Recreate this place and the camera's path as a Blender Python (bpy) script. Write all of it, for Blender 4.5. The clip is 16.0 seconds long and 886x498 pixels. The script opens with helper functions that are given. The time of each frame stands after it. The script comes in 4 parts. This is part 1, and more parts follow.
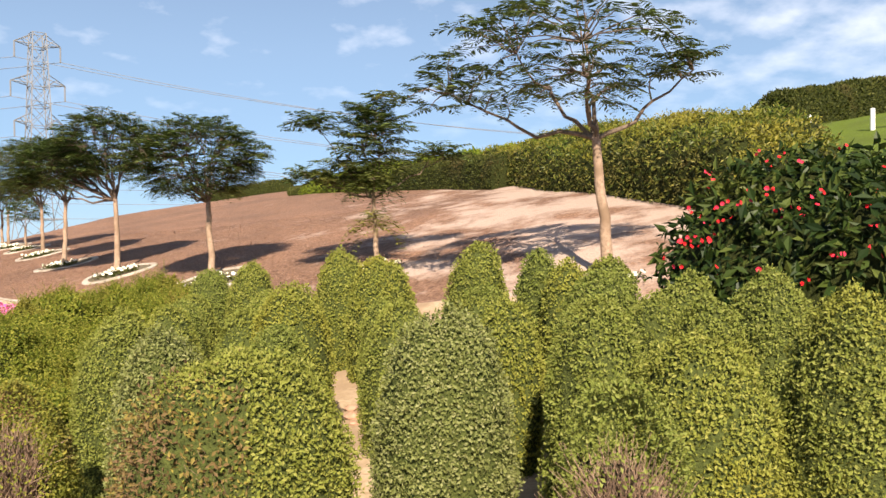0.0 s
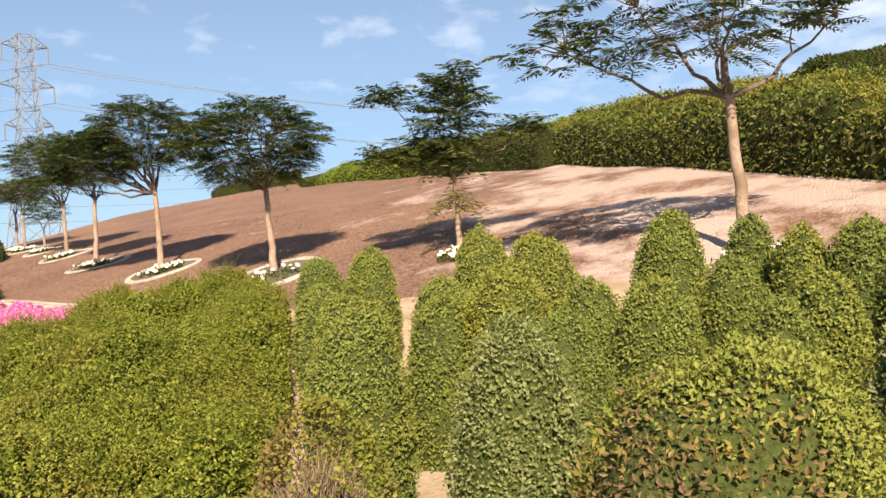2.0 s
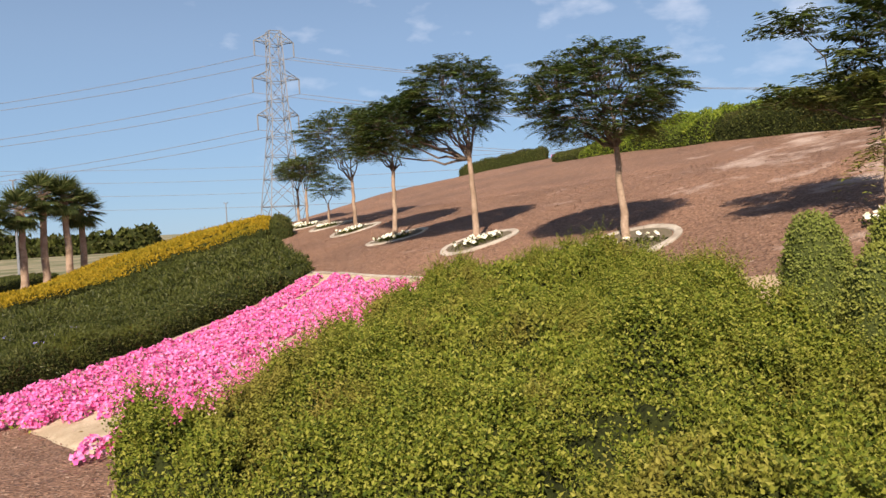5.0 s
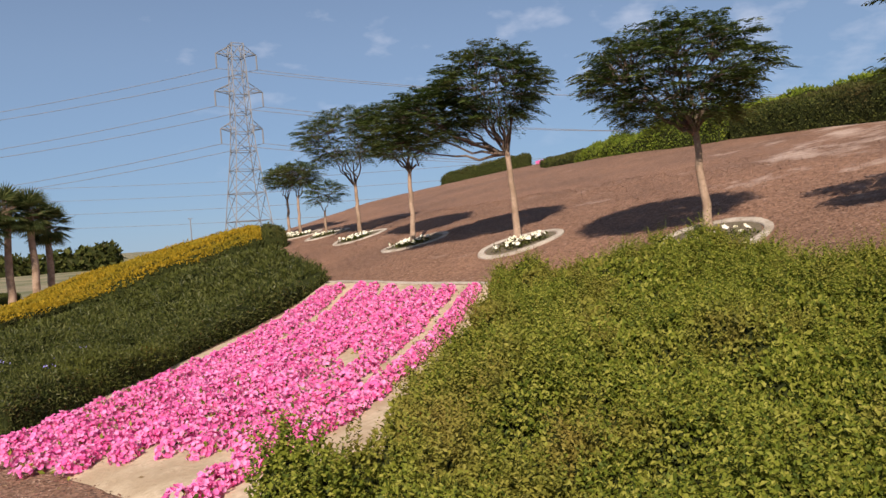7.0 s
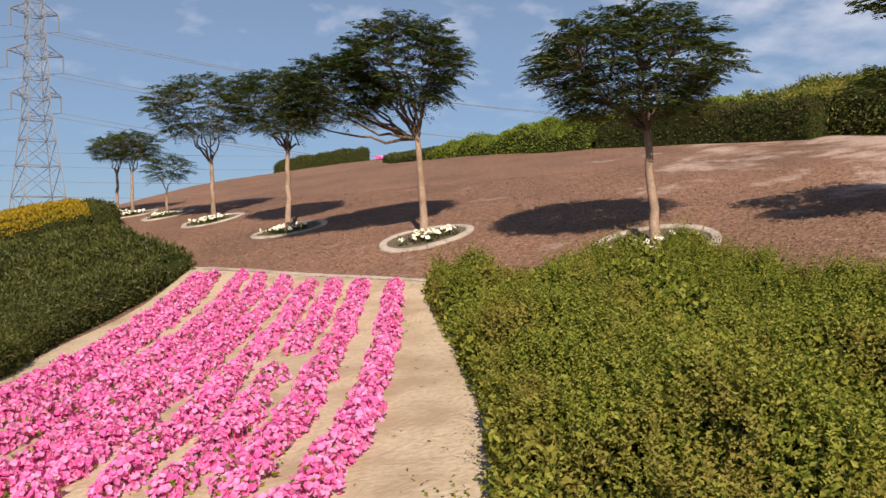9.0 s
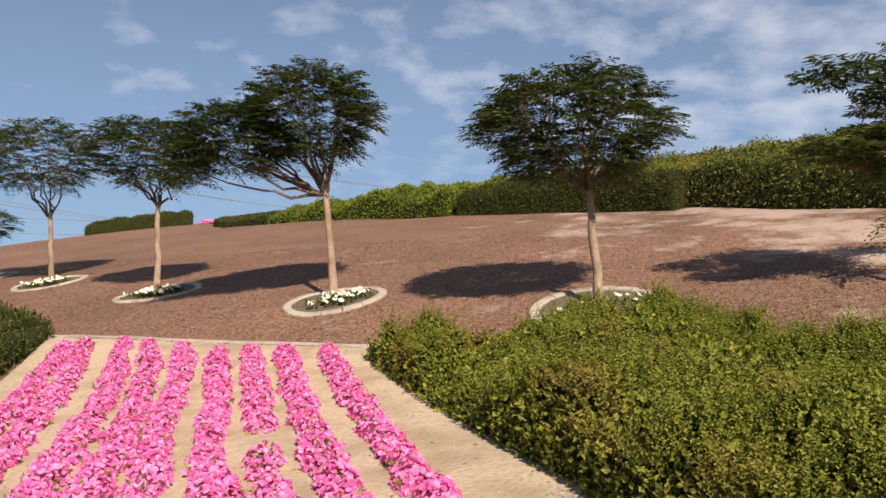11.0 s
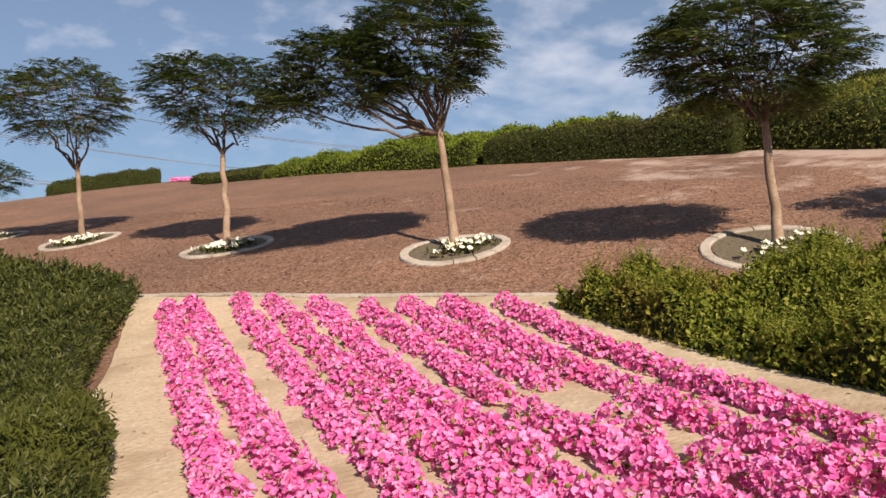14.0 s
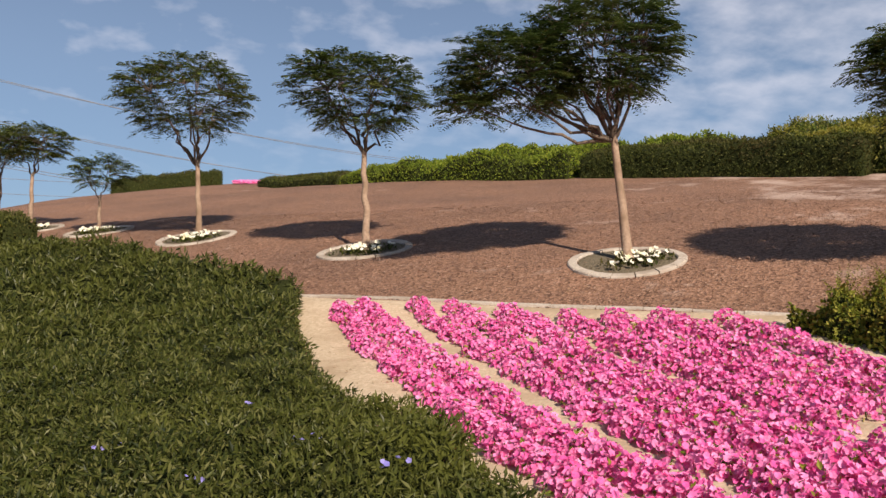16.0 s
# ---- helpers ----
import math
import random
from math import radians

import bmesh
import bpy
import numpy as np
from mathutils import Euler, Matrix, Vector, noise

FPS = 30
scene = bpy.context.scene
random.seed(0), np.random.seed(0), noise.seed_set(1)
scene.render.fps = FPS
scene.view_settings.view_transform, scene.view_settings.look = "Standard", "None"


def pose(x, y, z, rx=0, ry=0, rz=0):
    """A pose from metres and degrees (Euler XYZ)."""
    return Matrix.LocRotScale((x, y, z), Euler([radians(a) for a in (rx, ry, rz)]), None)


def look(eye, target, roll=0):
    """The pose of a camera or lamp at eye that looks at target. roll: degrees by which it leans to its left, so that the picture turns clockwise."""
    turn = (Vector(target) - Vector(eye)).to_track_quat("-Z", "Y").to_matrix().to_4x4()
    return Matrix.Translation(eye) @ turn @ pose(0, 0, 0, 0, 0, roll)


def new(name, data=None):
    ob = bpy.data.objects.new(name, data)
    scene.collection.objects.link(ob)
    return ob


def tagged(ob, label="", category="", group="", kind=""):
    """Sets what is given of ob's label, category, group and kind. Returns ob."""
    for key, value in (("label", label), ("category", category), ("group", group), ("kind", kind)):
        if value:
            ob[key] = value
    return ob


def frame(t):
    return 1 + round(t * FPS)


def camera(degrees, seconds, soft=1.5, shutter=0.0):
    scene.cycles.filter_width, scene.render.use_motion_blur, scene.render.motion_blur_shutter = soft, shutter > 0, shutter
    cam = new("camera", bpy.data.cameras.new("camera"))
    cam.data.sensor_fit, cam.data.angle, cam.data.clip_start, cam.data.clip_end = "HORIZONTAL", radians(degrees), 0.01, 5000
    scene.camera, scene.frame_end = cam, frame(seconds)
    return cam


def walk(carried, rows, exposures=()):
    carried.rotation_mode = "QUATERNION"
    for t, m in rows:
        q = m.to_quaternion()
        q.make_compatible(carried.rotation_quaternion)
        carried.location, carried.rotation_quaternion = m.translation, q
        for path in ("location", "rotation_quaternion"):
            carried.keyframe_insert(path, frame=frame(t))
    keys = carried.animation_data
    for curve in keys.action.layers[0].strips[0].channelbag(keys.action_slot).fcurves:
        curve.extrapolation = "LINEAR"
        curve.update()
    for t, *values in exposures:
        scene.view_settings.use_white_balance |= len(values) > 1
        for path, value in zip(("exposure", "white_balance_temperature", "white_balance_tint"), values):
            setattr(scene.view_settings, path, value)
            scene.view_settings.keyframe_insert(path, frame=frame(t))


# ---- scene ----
cam = camera(57.2, 16.0)
METRES, EYE, TILT, LEAN, TURN = 16.0, 1.6, -0.8, 0.5, 0.0
ROWS = [
    (0.0, 0.0, 0.0, 0.0, 0.0, 0.0, -0.0),
    (0.5, -0.0219, 0.0172, -0.0025, -5.45, -0.58, 0.55),
    (1.0, -0.0471, 0.0341, -0.0036, -5.37, -0.56, 0.75),
    (1.5, -0.0695, 0.0486, -0.0052, -10.26, -1.34, 0.84),
    (2.0, -0.0934, 0.0624, -0.0054, -0.51, -0.77, 2.2),
    (2.5, -0.1197, 0.0774, -0.0072, 2.19, -3.28, 1.37),
    (3.0, -0.1447, 0.0944, -0.0089, 9.38, -5.32, 1.63),
    (3.5, -0.1713, 0.1095, -0.0099, 10.01, -6.26, 2.59),
    (4.0, -0.195, 0.1263, -0.011, 12.76, -1.43, 3.38),
    (6.5, -0.3303, 0.207, -0.0235, 15.29, -1.48, 1.91),
    (7.0, -0.3555, 0.2248, -0.0244, 11.91, -0.69, 3.42),
    (7.5, -0.3817, 0.2433, -0.0259, 12.14, -4.31, 4.3),
    (8.0, -0.4089, 0.2633, -0.0278, 5.18, -3.45, 3.11),
    (8.5, -0.4378, 0.2829, -0.0292, 1.2, -2.91, 2.1),
    (9.0, -0.4682, 0.3001, -0.0283, -1.56, -1.23, -0.28),
    (11.5, -0.5961, 0.3802, -0.039, -17.36, 4.31, 0.71),
    (12.0, -0.622, 0.3995, -0.0409, -18.9, 4.66, 1.34),
    (12.5, -0.6437, 0.4205, -0.0431, -21.03, 4.66, 1.35),
    (13.0, -0.6696, 0.4369, -0.0427, -19.21, 2.83, 3.59),
    (13.5, -0.6937, 0.4546, -0.0453, -20.56, 0.4, 3.02),
    (14.0, -0.7211, 0.4738, -0.0461, -19.74, 0.89, 0.91),
    (14.5, -0.7473, 0.4947, -0.0459, -19.71, 2.95, -2.36),
    (15.0, -0.7727, 0.5115, -0.0476, -18.1, 1.87, -2.92),
    (15.5, -0.8026, 0.5275, -0.0495, -18.19, 1.52, -2.59),
    (16.0, -0.8306, 0.5439, -0.0513, -18.06, 1.87, -1.59),
]
EXPOSURES = [(0.0, 1.08, 6900, 14), (4.0, 0.90, 6800, 14), (6.5, 0.40, 6600, 17), (9.0, 0.35, 6650, 17), (12.0, 0.48, 6750, 17), (16.0, 0.36, 6750, 17)]
walk(cam, [(t, pose(0, 0, EYE, TILT, LEAN, TURN) @ pose(METRES * x, METRES * y, METRES * z, 90 + pitch, roll, yaw)) for t, x, y, z, yaw, pitch, roll in ROWS],
     exposures=EXPOSURES)

# ---- sky and sun ----
SUN_EL, SUN_AZ = 36.0, -87.0          # degrees; azimuth counted from +x
world = bpy.data.worlds.new("sky")
scene.world = world
world.use_nodes = True
wn, wl = world.node_tree.nodes, world.node_tree.links
wn.clear()
sky = wn.new("ShaderNodeTexSky")
sky.sky_type, sky.sun_disc = "NISHITA", False
sky.sun_elevation, sky.sun_rotation = radians(SUN_EL), radians(90 - SUN_AZ)
sky.air_density, sky.dust_density, sky.ozone_density = 0.6, 0.0, 2.0
def wmath(op, a, b=None, c=None):
    m = wn.new("ShaderNodeMath")
    m.operation = op
    for k, val in enumerate((a, b, c)):
        if hasattr(val, "is_linked"):
            wl.new(val, m.inputs[k])
        elif val is not None:
            m.inputs[k].default_value = val
    return m.outputs[0]


wco = wn.new("ShaderNodeTexCoord")
wsep = wn.new("ShaderNodeSeparateXYZ")
wl.new(wco.outputs["Generated"], wsep.inputs[0])
# a layer of small puffy clouds seen in perspective, thinning out towards the west and the horizon
wrise = wmath("ADD", wmath("MAXIMUM", wsep.outputs["Z"], 0.0), 0.30)
wlayer = wn.new("ShaderNodeCombineXYZ")
wl.new(wmath("DIVIDE", wsep.outputs["X"], wrise), wlayer.inputs["X"])
wl.new(wmath("DIVIDE", wsep.outputs["Y"], wrise), wlayer.inputs["Y"])
wnoise = wn.new("ShaderNodeTexNoise")
wnoise.inputs["Scale"].default_value, wnoise.inputs["Detail"].default_value = 7.5, 5.0
wnoise.inputs["Roughness"].default_value = 0.52
wl.new(wlayer.outputs[0], wnoise.inputs["Vector"])
wbroad = wn.new("ShaderNodeTexNoise")
wbroad.inputs["Scale"].default_value, wbroad.inputs["Detail"].default_value = 1.3, 2.0
wl.new(wlayer.outputs[0], wbroad.inputs["Vector"])
wpuff = wmath("MULTIPLY_ADD", wbroad.outputs["Fac"], 0.35, wnoise.outputs["Fac"])
wpuff = wmath("MULTIPLY_ADD", wsep.outputs["X"], 0.26, wpuff)
wramp = wn.new("ShaderNodeValToRGB")
wramp.color_ramp.elements[0].position, wramp.color_ramp.elements[1].position = 0.69, 1.0
wramp.color_ramp.elements[0].color = (0.05, 0.05, 0.05, 1)
wramp.color_ramp.elements[1].color = (0.52, 0.52, 0.52, 1)
wl.new(wpuff, wramp.inputs["Fac"])
wfade = wn.new("ShaderNodeMapRange")
wfade.inputs["From Min"].default_value, wfade.inputs["From Max"].default_value = 0.06, 0.22
wl.new(wsep.outputs["Z"], wfade.inputs["Value"])
wcover = wmath("MULTIPLY", wramp.outputs["Color"], wfade.outputs[0])
wmix = wn.new("ShaderNodeMix")
wmix.data_type = "RGBA"
wmix.inputs[7].default_value = (9.4, 9.9, 10.8, 1)
wbg = wn.new("ShaderNodeBackground")
wbg.inputs["Strength"].default_value = 0.070
wout = wn.new("ShaderNodeOutputWorld")
wl.new(wcover, wmix.inputs[0])
# a pale blue haze lies over the horizon
whaze = wn.new("ShaderNodeMix")
whaze.data_type = "RGBA"
whaze.inputs[7].default_value = (2.5, 4.3, 6.2, 1)
wlow = wn.new("ShaderNodeMapRange")
wlow.inputs["From Min"].default_value, wlow.inputs["From Max"].default_value = -0.02, 0.52
wlow.inputs["To Min"].default_value, wlow.inputs["To Max"].default_value = 0.85, 0.0
wl.new(wsep.outputs["Z"], wlow.inputs["Value"])
wl.new(wlow.outputs[0], whaze.inputs[0])
wl.new(sky.outputs[0], whaze.inputs[6])
wl.new(whaze.outputs[2], wmix.inputs[6])
wl.new(wmix.outputs[2], wbg.inputs["Color"])
wl.new(wbg.outputs[0], wout.inputs["Surface"])

sun_data = bpy.data.lights.new("sun", "SUN")
sun_data.energy, sun_data.angle, sun_data.color = 5.0, radians(0.5), (1.0, 0.90, 0.74)
sun = new("sun", sun_data)
sun_dir = Vector((math.cos(radians(SUN_EL)) * math.cos(radians(SUN_AZ)), math.cos(radians(SUN_EL)) * math.sin(radians(SUN_AZ)), math.sin(radians(SUN_EL))))
sun.matrix_world = look(sun_dir * 60, (0, 0, 0))


# ---- materials ----
def material(name, build):
    m = bpy.data.materials.new(name)
    m.use_nodes = True
    nt = m.node_tree
    nt.nodes.clear()
    out = nt.nodes.new("ShaderNodeOutputMaterial")
    bsdf = nt.nodes.new("ShaderNodeBsdfPrincipled")
    nt.links.new(bsdf.outputs[0], out.inputs["Surface"])
    build(nt, bsdf, out)
    return m


def ramp(nt, fac, stops):
    r = nt.nodes.new("ShaderNodeValToRGB")
    e = r.color_ramp.elements
    while len(e) < len(stops):
        e.new(0.5)
    for el, (p, c) in zip(e, stops):
        el.position, el.color = p, (*c, 1)
    nt.links.new(fac, r.inputs["Fac"])
    return r.outputs["Color"]


def noise_tex(nt, scale, detail=4.0, rough=0.55):
    co = nt.nodes.new("ShaderNodeNewGeometry")
    n = nt.nodes.new("ShaderNodeTexNoise")
    n.inputs["Scale"].default_value, n.inputs["Detail"].default_value, n.inputs["Roughness"].default_value = scale, detail, rough
    nt.links.new(co.outputs["Position"], n.inputs["Vector"])
    return n.outputs["Fac"]


def mixc(nt, fac, a, b, mode="MIX"):
    m = nt.nodes.new("ShaderNodeMix")
    m.data_type, m.blend_type = "RGBA", mode
    for key, val in ((0, fac), (6, a), (7, b)):
        if hasattr(val, "is_linked"):
            nt.links.new(val, m.inputs[key])
        else:
            m.inputs[key].default_value = val if key == 0 else (*val, 1)
    return m.outputs[2]


def bump(nt, bsdf, height, dist, strength=1.0):
    b = nt.nodes.new("ShaderNodeBump")
    b.inputs["Distance"].default_value, b.inputs["Strength"].default_value = dist, strength
    nt.links.new(height, b.inputs["Height"])
    nt.links.new(b.outputs[0], bsdf.inputs["Normal"])


def leaf_material(name, colours, patch=None, patch_scale=1.2, patch_at=(0.5, 0.7), gloss=0.6, glow=0.24, vary=0.0):
    """Leaves: each leaf its own tint, patches of another tint over the plant, some light through the blade."""
    def build(nt, bsdf, out):
        geo = nt.nodes.new("ShaderNodeNewGeometry")
        n = len(colours)
        col = ramp(nt, geo.outputs["Random Per Island"], [(i / max(1, n - 1), c) for i, c in enumerate(colours)])
        if patch:
            f = ramp(nt, noise_tex(nt, patch_scale, 3.0), [(patch_at[0], (0, 0, 0)), (patch_at[1], (1, 1, 1))])
            col = mixc(nt, f, col, patch)
        own = nt.nodes.new("ShaderNodeObjectInfo")
        shade = ramp(nt, own.outputs["Random"], [(0.0, (0.74, 0.82, 0.86)), (0.5, (1.0, 1.0, 1.0)), (1.0, (1.2, 1.1, 0.92))])
        col = mixc(nt, vary, col, shade, "MULTIPLY")
        nt.links.new(col, bsdf.inputs["Base Color"])
        bsdf.inputs["Roughness"].default_value = gloss
        bsdf.inputs["Specular IOR Level"].default_value = 0.16
        tr = nt.nodes.new("ShaderNodeBsdfTranslucent")
        nt.links.new(col, tr.inputs["Color"])
        mx = nt.nodes.new("ShaderNodeMixShader")
        mx.inputs[0].default_value = glow
        nt.links.new(bsdf.outputs[0], mx.inputs[1])
        nt.links.new(tr.outputs[0], mx.inputs[2])
        nt.links.new(mx.outputs[0], out.inputs["Surface"])
    return material(name, build)


def grain_material(name, dark, light, scale=30.0, rough=0.9, relief=0.004, stain=None, stain_scale=0.6):
    def build(nt, bsdf, out):
        f = noise_tex(nt, scale, 5.0)
        col = ramp(nt, f, [(0.3, dark), (0.7, light)])
        if stain:
            g = ramp(nt, noise_tex(nt, stain_scale, 4.0), [(0.45, (0, 0, 0)), (0.65, (1, 1, 1))])
            col = mixc(nt, g, col, stain)
        nt.links.new(col, bsdf.inputs["Base Color"])
        bsdf.inputs["Roughness"].default_value = rough
        bsdf.inputs["Specular IOR Level"].default_value = 0.15
        bump(nt, bsdf, f, relief)
    return material(name, build)


def mulch_build(nt, bsdf, out):
    geo = nt.nodes.new("ShaderNodeNewGeometry")
    vor = nt.nodes.new("ShaderNodeTexVoronoi")
    vor.inputs["Scale"].default_value = 26.0
    vor.inputs["Randomness"].default_value = 1.0
    warp = nt.nodes.new("ShaderNodeMapping")
    warp.inputs["Scale"].default_value = (1.0, 1.6, 1.0)
    nt.links.new(geo.outputs["Position"], warp.inputs["Vector"])
    nt.links.new(warp.outputs[0], vor.inputs["Vector"])
    chips = ramp(nt, vor.outputs["Color"], [(0.05, (0.092, 0.048, 0.029)), (0.5, (0.222, 0.12, 0.074)), (0.93, (0.34, 0.205, 0.138)), (1.0, (0.54, 0.43, 0.35))])
    broad = ramp(nt, noise_tex(nt, 0.35, 5.0), [(0.35, (0.8, 0.78, 0.78)), (0.65, (1.12, 1.08, 1.05))])
    col = mixc(nt, 1.0, chips, broad, "MULTIPLY")
    # bleached sandy patches where the chips have worn thin, at the older end of the slope
    sep = nt.nodes.new("ShaderNodeSeparateXYZ")
    nt.links.new(geo.outputs["Position"], sep.inputs[0])
    east = nt.nodes.new("ShaderNodeMapRange")
    east.inputs["From Min"].default_value, east.inputs["From Max"].default_value = -4.5, 1.5
    nt.links.new(sep.outputs["X"], east.inputs["Value"])
    worn = nt.nodes.new("ShaderNodeMath")
    worn.operation = "MULTIPLY_ADD"
    nt.links.new(east.outputs[0], worn.inputs[0])
    worn.inputs[1].default_value = 0.25
    nt.links.new(noise_tex(nt, 0.75, 7.0, 0.65), worn.inputs[2])
    thin = ramp(nt, worn.outputs[0], [(0.64, (0, 0, 0)), (0.78, (0.9, 0.9, 0.9))])
    sandc = ramp(nt, noise_tex(nt, 40.0), [(0.3, (0.40, 0.29, 0.235)), (0.7, (0.56, 0.43, 0.355))])
    col = mixc(nt, thin, col, sandc)
    # beyond the gardens the chips give way to a dry grassy plain
    dist = nt.nodes.new("ShaderNodeVectorMath")
    dist.operation = "LENGTH"
    nt.links.new(geo.outputs["Position"], dist.inputs[0])
    plain = nt.nodes.new("ShaderNodeMapRange")
    plain.inputs["From Min"].default_value, plain.inputs["From Max"].default_value = 66.0, 74.0
    nt.links.new(dist.outputs["Value"], plain.inputs["Value"])
    grass = ramp(nt, noise_tex(nt, 0.12, 6.0), [(0.4, (0.12, 0.13, 0.05)), (0.6, (0.30, 0.25, 0.16))])
    col = mixc(nt, plain.outputs[0], col, grass)
    nt.links.new(col, bsdf.inputs["Base Color"])
    bsdf.inputs["Roughness"].default_value = 0.9
    bump(nt, bsdf, vor.outputs["Distance"], 0.02, 0.9)


MULCH = material("bark_mulch", mulch_build)
SAND = grain_material("dry_sand", (0.44, 0.345, 0.235), (0.60, 0.49, 0.36), 22.0, 0.95, 0.014, (0.40, 0.305, 0.205), 1.6)
BROWNSAND = grain_material("brown_sand", (0.37, 0.265, 0.165), (0.53, 0.40, 0.275), 22.0, 0.95, 0.014, (0.33, 0.235, 0.15), 1.6)
LAWN = grain_material("mown_lawn", (0.070, 0.105, 0.012), (0.125, 0.17, 0.022), 18.0, 0.9, 0.02, (0.085, 0.115, 0.018), 0.9)
BARK = grain_material("grey_tan_bark", (0.24, 0.165, 0.115), (0.44, 0.32, 0.235), 24.0, 0.9, 0.006, (0.22, 0.15, 0.10), 3.0)
# darker copy of the trunk bark; crown shade on the limbs is in its colour
LIMB_SHADE = grain_material("shaded_limb_bark", (0.10, 0.075, 0.055), (0.22, 0.165, 0.125), 24.0, 0.9, 0.006)
# hedge hearts: twigs made near-black, so the shade of the hollows is in the colour
TWIG_SHADE = grain_material("shade_dark_twigs", (0.012, 0.016, 0.004), (0.034, 0.041, 0.009), 40.0, 0.95, 0.02)
# bush hearts: leaf green darkened to paint in the shade between leaves
HEART_SHADE = grain_material("shaded_inner_leaves", (0.036, 0.046, 0.012), (0.085, 0.102, 0.026), 60.0, 0.95, 0.02)
DRYTWIG = grain_material("dry_twigs", (0.16, 0.10, 0.065), (0.34, 0.24, 0.17), 60.0, 0.95, 0.003)
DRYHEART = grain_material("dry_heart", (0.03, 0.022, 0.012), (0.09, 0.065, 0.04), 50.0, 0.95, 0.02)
CONCRETE = grain_material("weathered_concrete", (0.36, 0.31, 0.26), (0.55, 0.49, 0.42), 35.0, 0.9, 0.003, (0.30, 0.25, 0.20), 2.0)
SOIL = grain_material("damp_soil", (0.09, 0.075, 0.05), (0.20, 0.165, 0.115), 30.0, 0.95, 0.015)
STEEL = grain_material("galvanised_steel", (0.15, 0.155, 0.17), (0.24, 0.245, 0.26), 8.0, 0.55, 0.001)
WHITEPAINT = grain_material("white_paint", (0.74, 0.74, 0.72), (0.82, 0.82, 0.80), 12.0, 0.6, 0.001)
LEAF_TOPIARY = leaf_material("topiary_leaves", [(0.155, 0.185, 0.034), (0.185, 0.212, 0.042), (0.216, 0.238, 0.052), (0.27, 0.28, 0.076)], (0.27, 0.255, 0.040), 1.1, (0.52, 0.8), glow=0.22, vary=0.6)
LEAF_SILVER = leaf_material("silvery_leaves", [(0.135, 0.156, 0.044), (0.178, 0.20, 0.060), (0.225, 0.243, 0.084), (0.30, 0.305, 0.135)])
LEAF_YELLOWING = leaf_material("yellowing_leaves", [(0.12, 0.145, 0.024), (0.20, 0.21, 0.034), (0.30, 0.27, 0.05)], (0.22, 0.145, 0.058), 2.6, (0.46, 0.66))
LEAF_BROWNED = leaf_material("browned_leaves", [(0.15, 0.10, 0.04), (0.23, 0.175, 0.048), (0.29, 0.25, 0.052), (0.19, 0.12, 0.052)], (0.17, 0.11, 0.055), 5.0, (0.46, 0.6))
LEAF_HEDGE = leaf_material("hedge_leaves", [(0.060, 0.088, 0.012), (0.135, 0.165, 0.018), (0.20, 0.215, 0.028), (0.32, 0.31, 0.06)], (0.25, 0.19, 0.045), 0.9, (0.55, 0.74))
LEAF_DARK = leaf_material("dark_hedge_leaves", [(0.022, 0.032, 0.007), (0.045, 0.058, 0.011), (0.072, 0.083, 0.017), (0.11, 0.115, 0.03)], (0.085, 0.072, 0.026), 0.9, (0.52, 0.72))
LEAF_GOLD = leaf_material("golden_leaves", [(0.21, 0.155, 0.011), (0.34, 0.23, 0.015), (0.45, 0.285, 0.018)], (0.24, 0.19, 0.015), 0.7, (0.48, 0.70))
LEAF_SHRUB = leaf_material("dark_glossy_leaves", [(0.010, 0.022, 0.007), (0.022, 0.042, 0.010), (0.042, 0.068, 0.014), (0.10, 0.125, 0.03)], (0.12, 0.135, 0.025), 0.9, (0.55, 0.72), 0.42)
LEAF_LOW = leaf_material("low_hedge_leaves", [(0.018, 0.027, 0.008), (0.050, 0.062, 0.014), (0.078, 0.09, 0.020), (0.15, 0.15, 0.052)], (0.098, 0.108, 0.022), 0.55, (0.50, 0.72), 0.4)
LEAF_GLOSSY = leaf_material("glossy_leaves", [(0.035, 0.065, 0.012), (0.075, 0.115, 0.018), (0.14, 0.17, 0.025), (0.24, 0.22, 0.05)], (0.25, 0.22, 0.035), 0.5, (0.45, 0.62), 0.45)
# duller copy of the glossy leaves, with the shade of the hedge's sides painted in
LEAF_SIDE_SHADE = leaf_material("shaded_glossy_side_leaves", [(0.03, 0.045, 0.012), (0.075, 0.095, 0.018), (0.14, 0.15, 0.03), (0.24, 0.215, 0.055)], (0.16, 0.12, 0.05), 1.3, (0.55, 0.75), 0.42)
LEAF_LIME = leaf_material("light_green_leaves", [(0.09, 0.14, 0.014), (0.16, 0.215, 0.022), (0.23, 0.265, 0.032)], (0.09, 0.12, 0.02), 0.5, (0.55, 0.75))
LEAF_TREE = leaf_material("feathery_leaves", [(0.030, 0.052, 0.013), (0.060, 0.092, 0.022), (0.10, 0.138, 0.034), (0.15, 0.185, 0.052)], (0.145, 0.15, 0.038), 0.9, (0.52, 0.72), 0.5, 0.28, 0.7)
LEAF_YOUNG = leaf_material("yellowish_fronds", [(0.11, 0.13, 0.025), (0.20, 0.20, 0.04), (0.28, 0.25, 0.07)])
LEAF_PALM = leaf_material("palm_leaves", [(0.04, 0.06, 0.018), (0.09, 0.115, 0.035), (0.16, 0.17, 0.06)])
PETAL_PINK = leaf_material("pink_petals", [(0.78, 0.12, 0.40), (0.86, 0.19, 0.49), (0.90, 0.28, 0.58), (0.91, 0.38, 0.66), (0.76, 0.10, 0.32)], (0.80, 0.11, 0.36), 1.5, (0.60, 0.85), 0.6, 0.3)
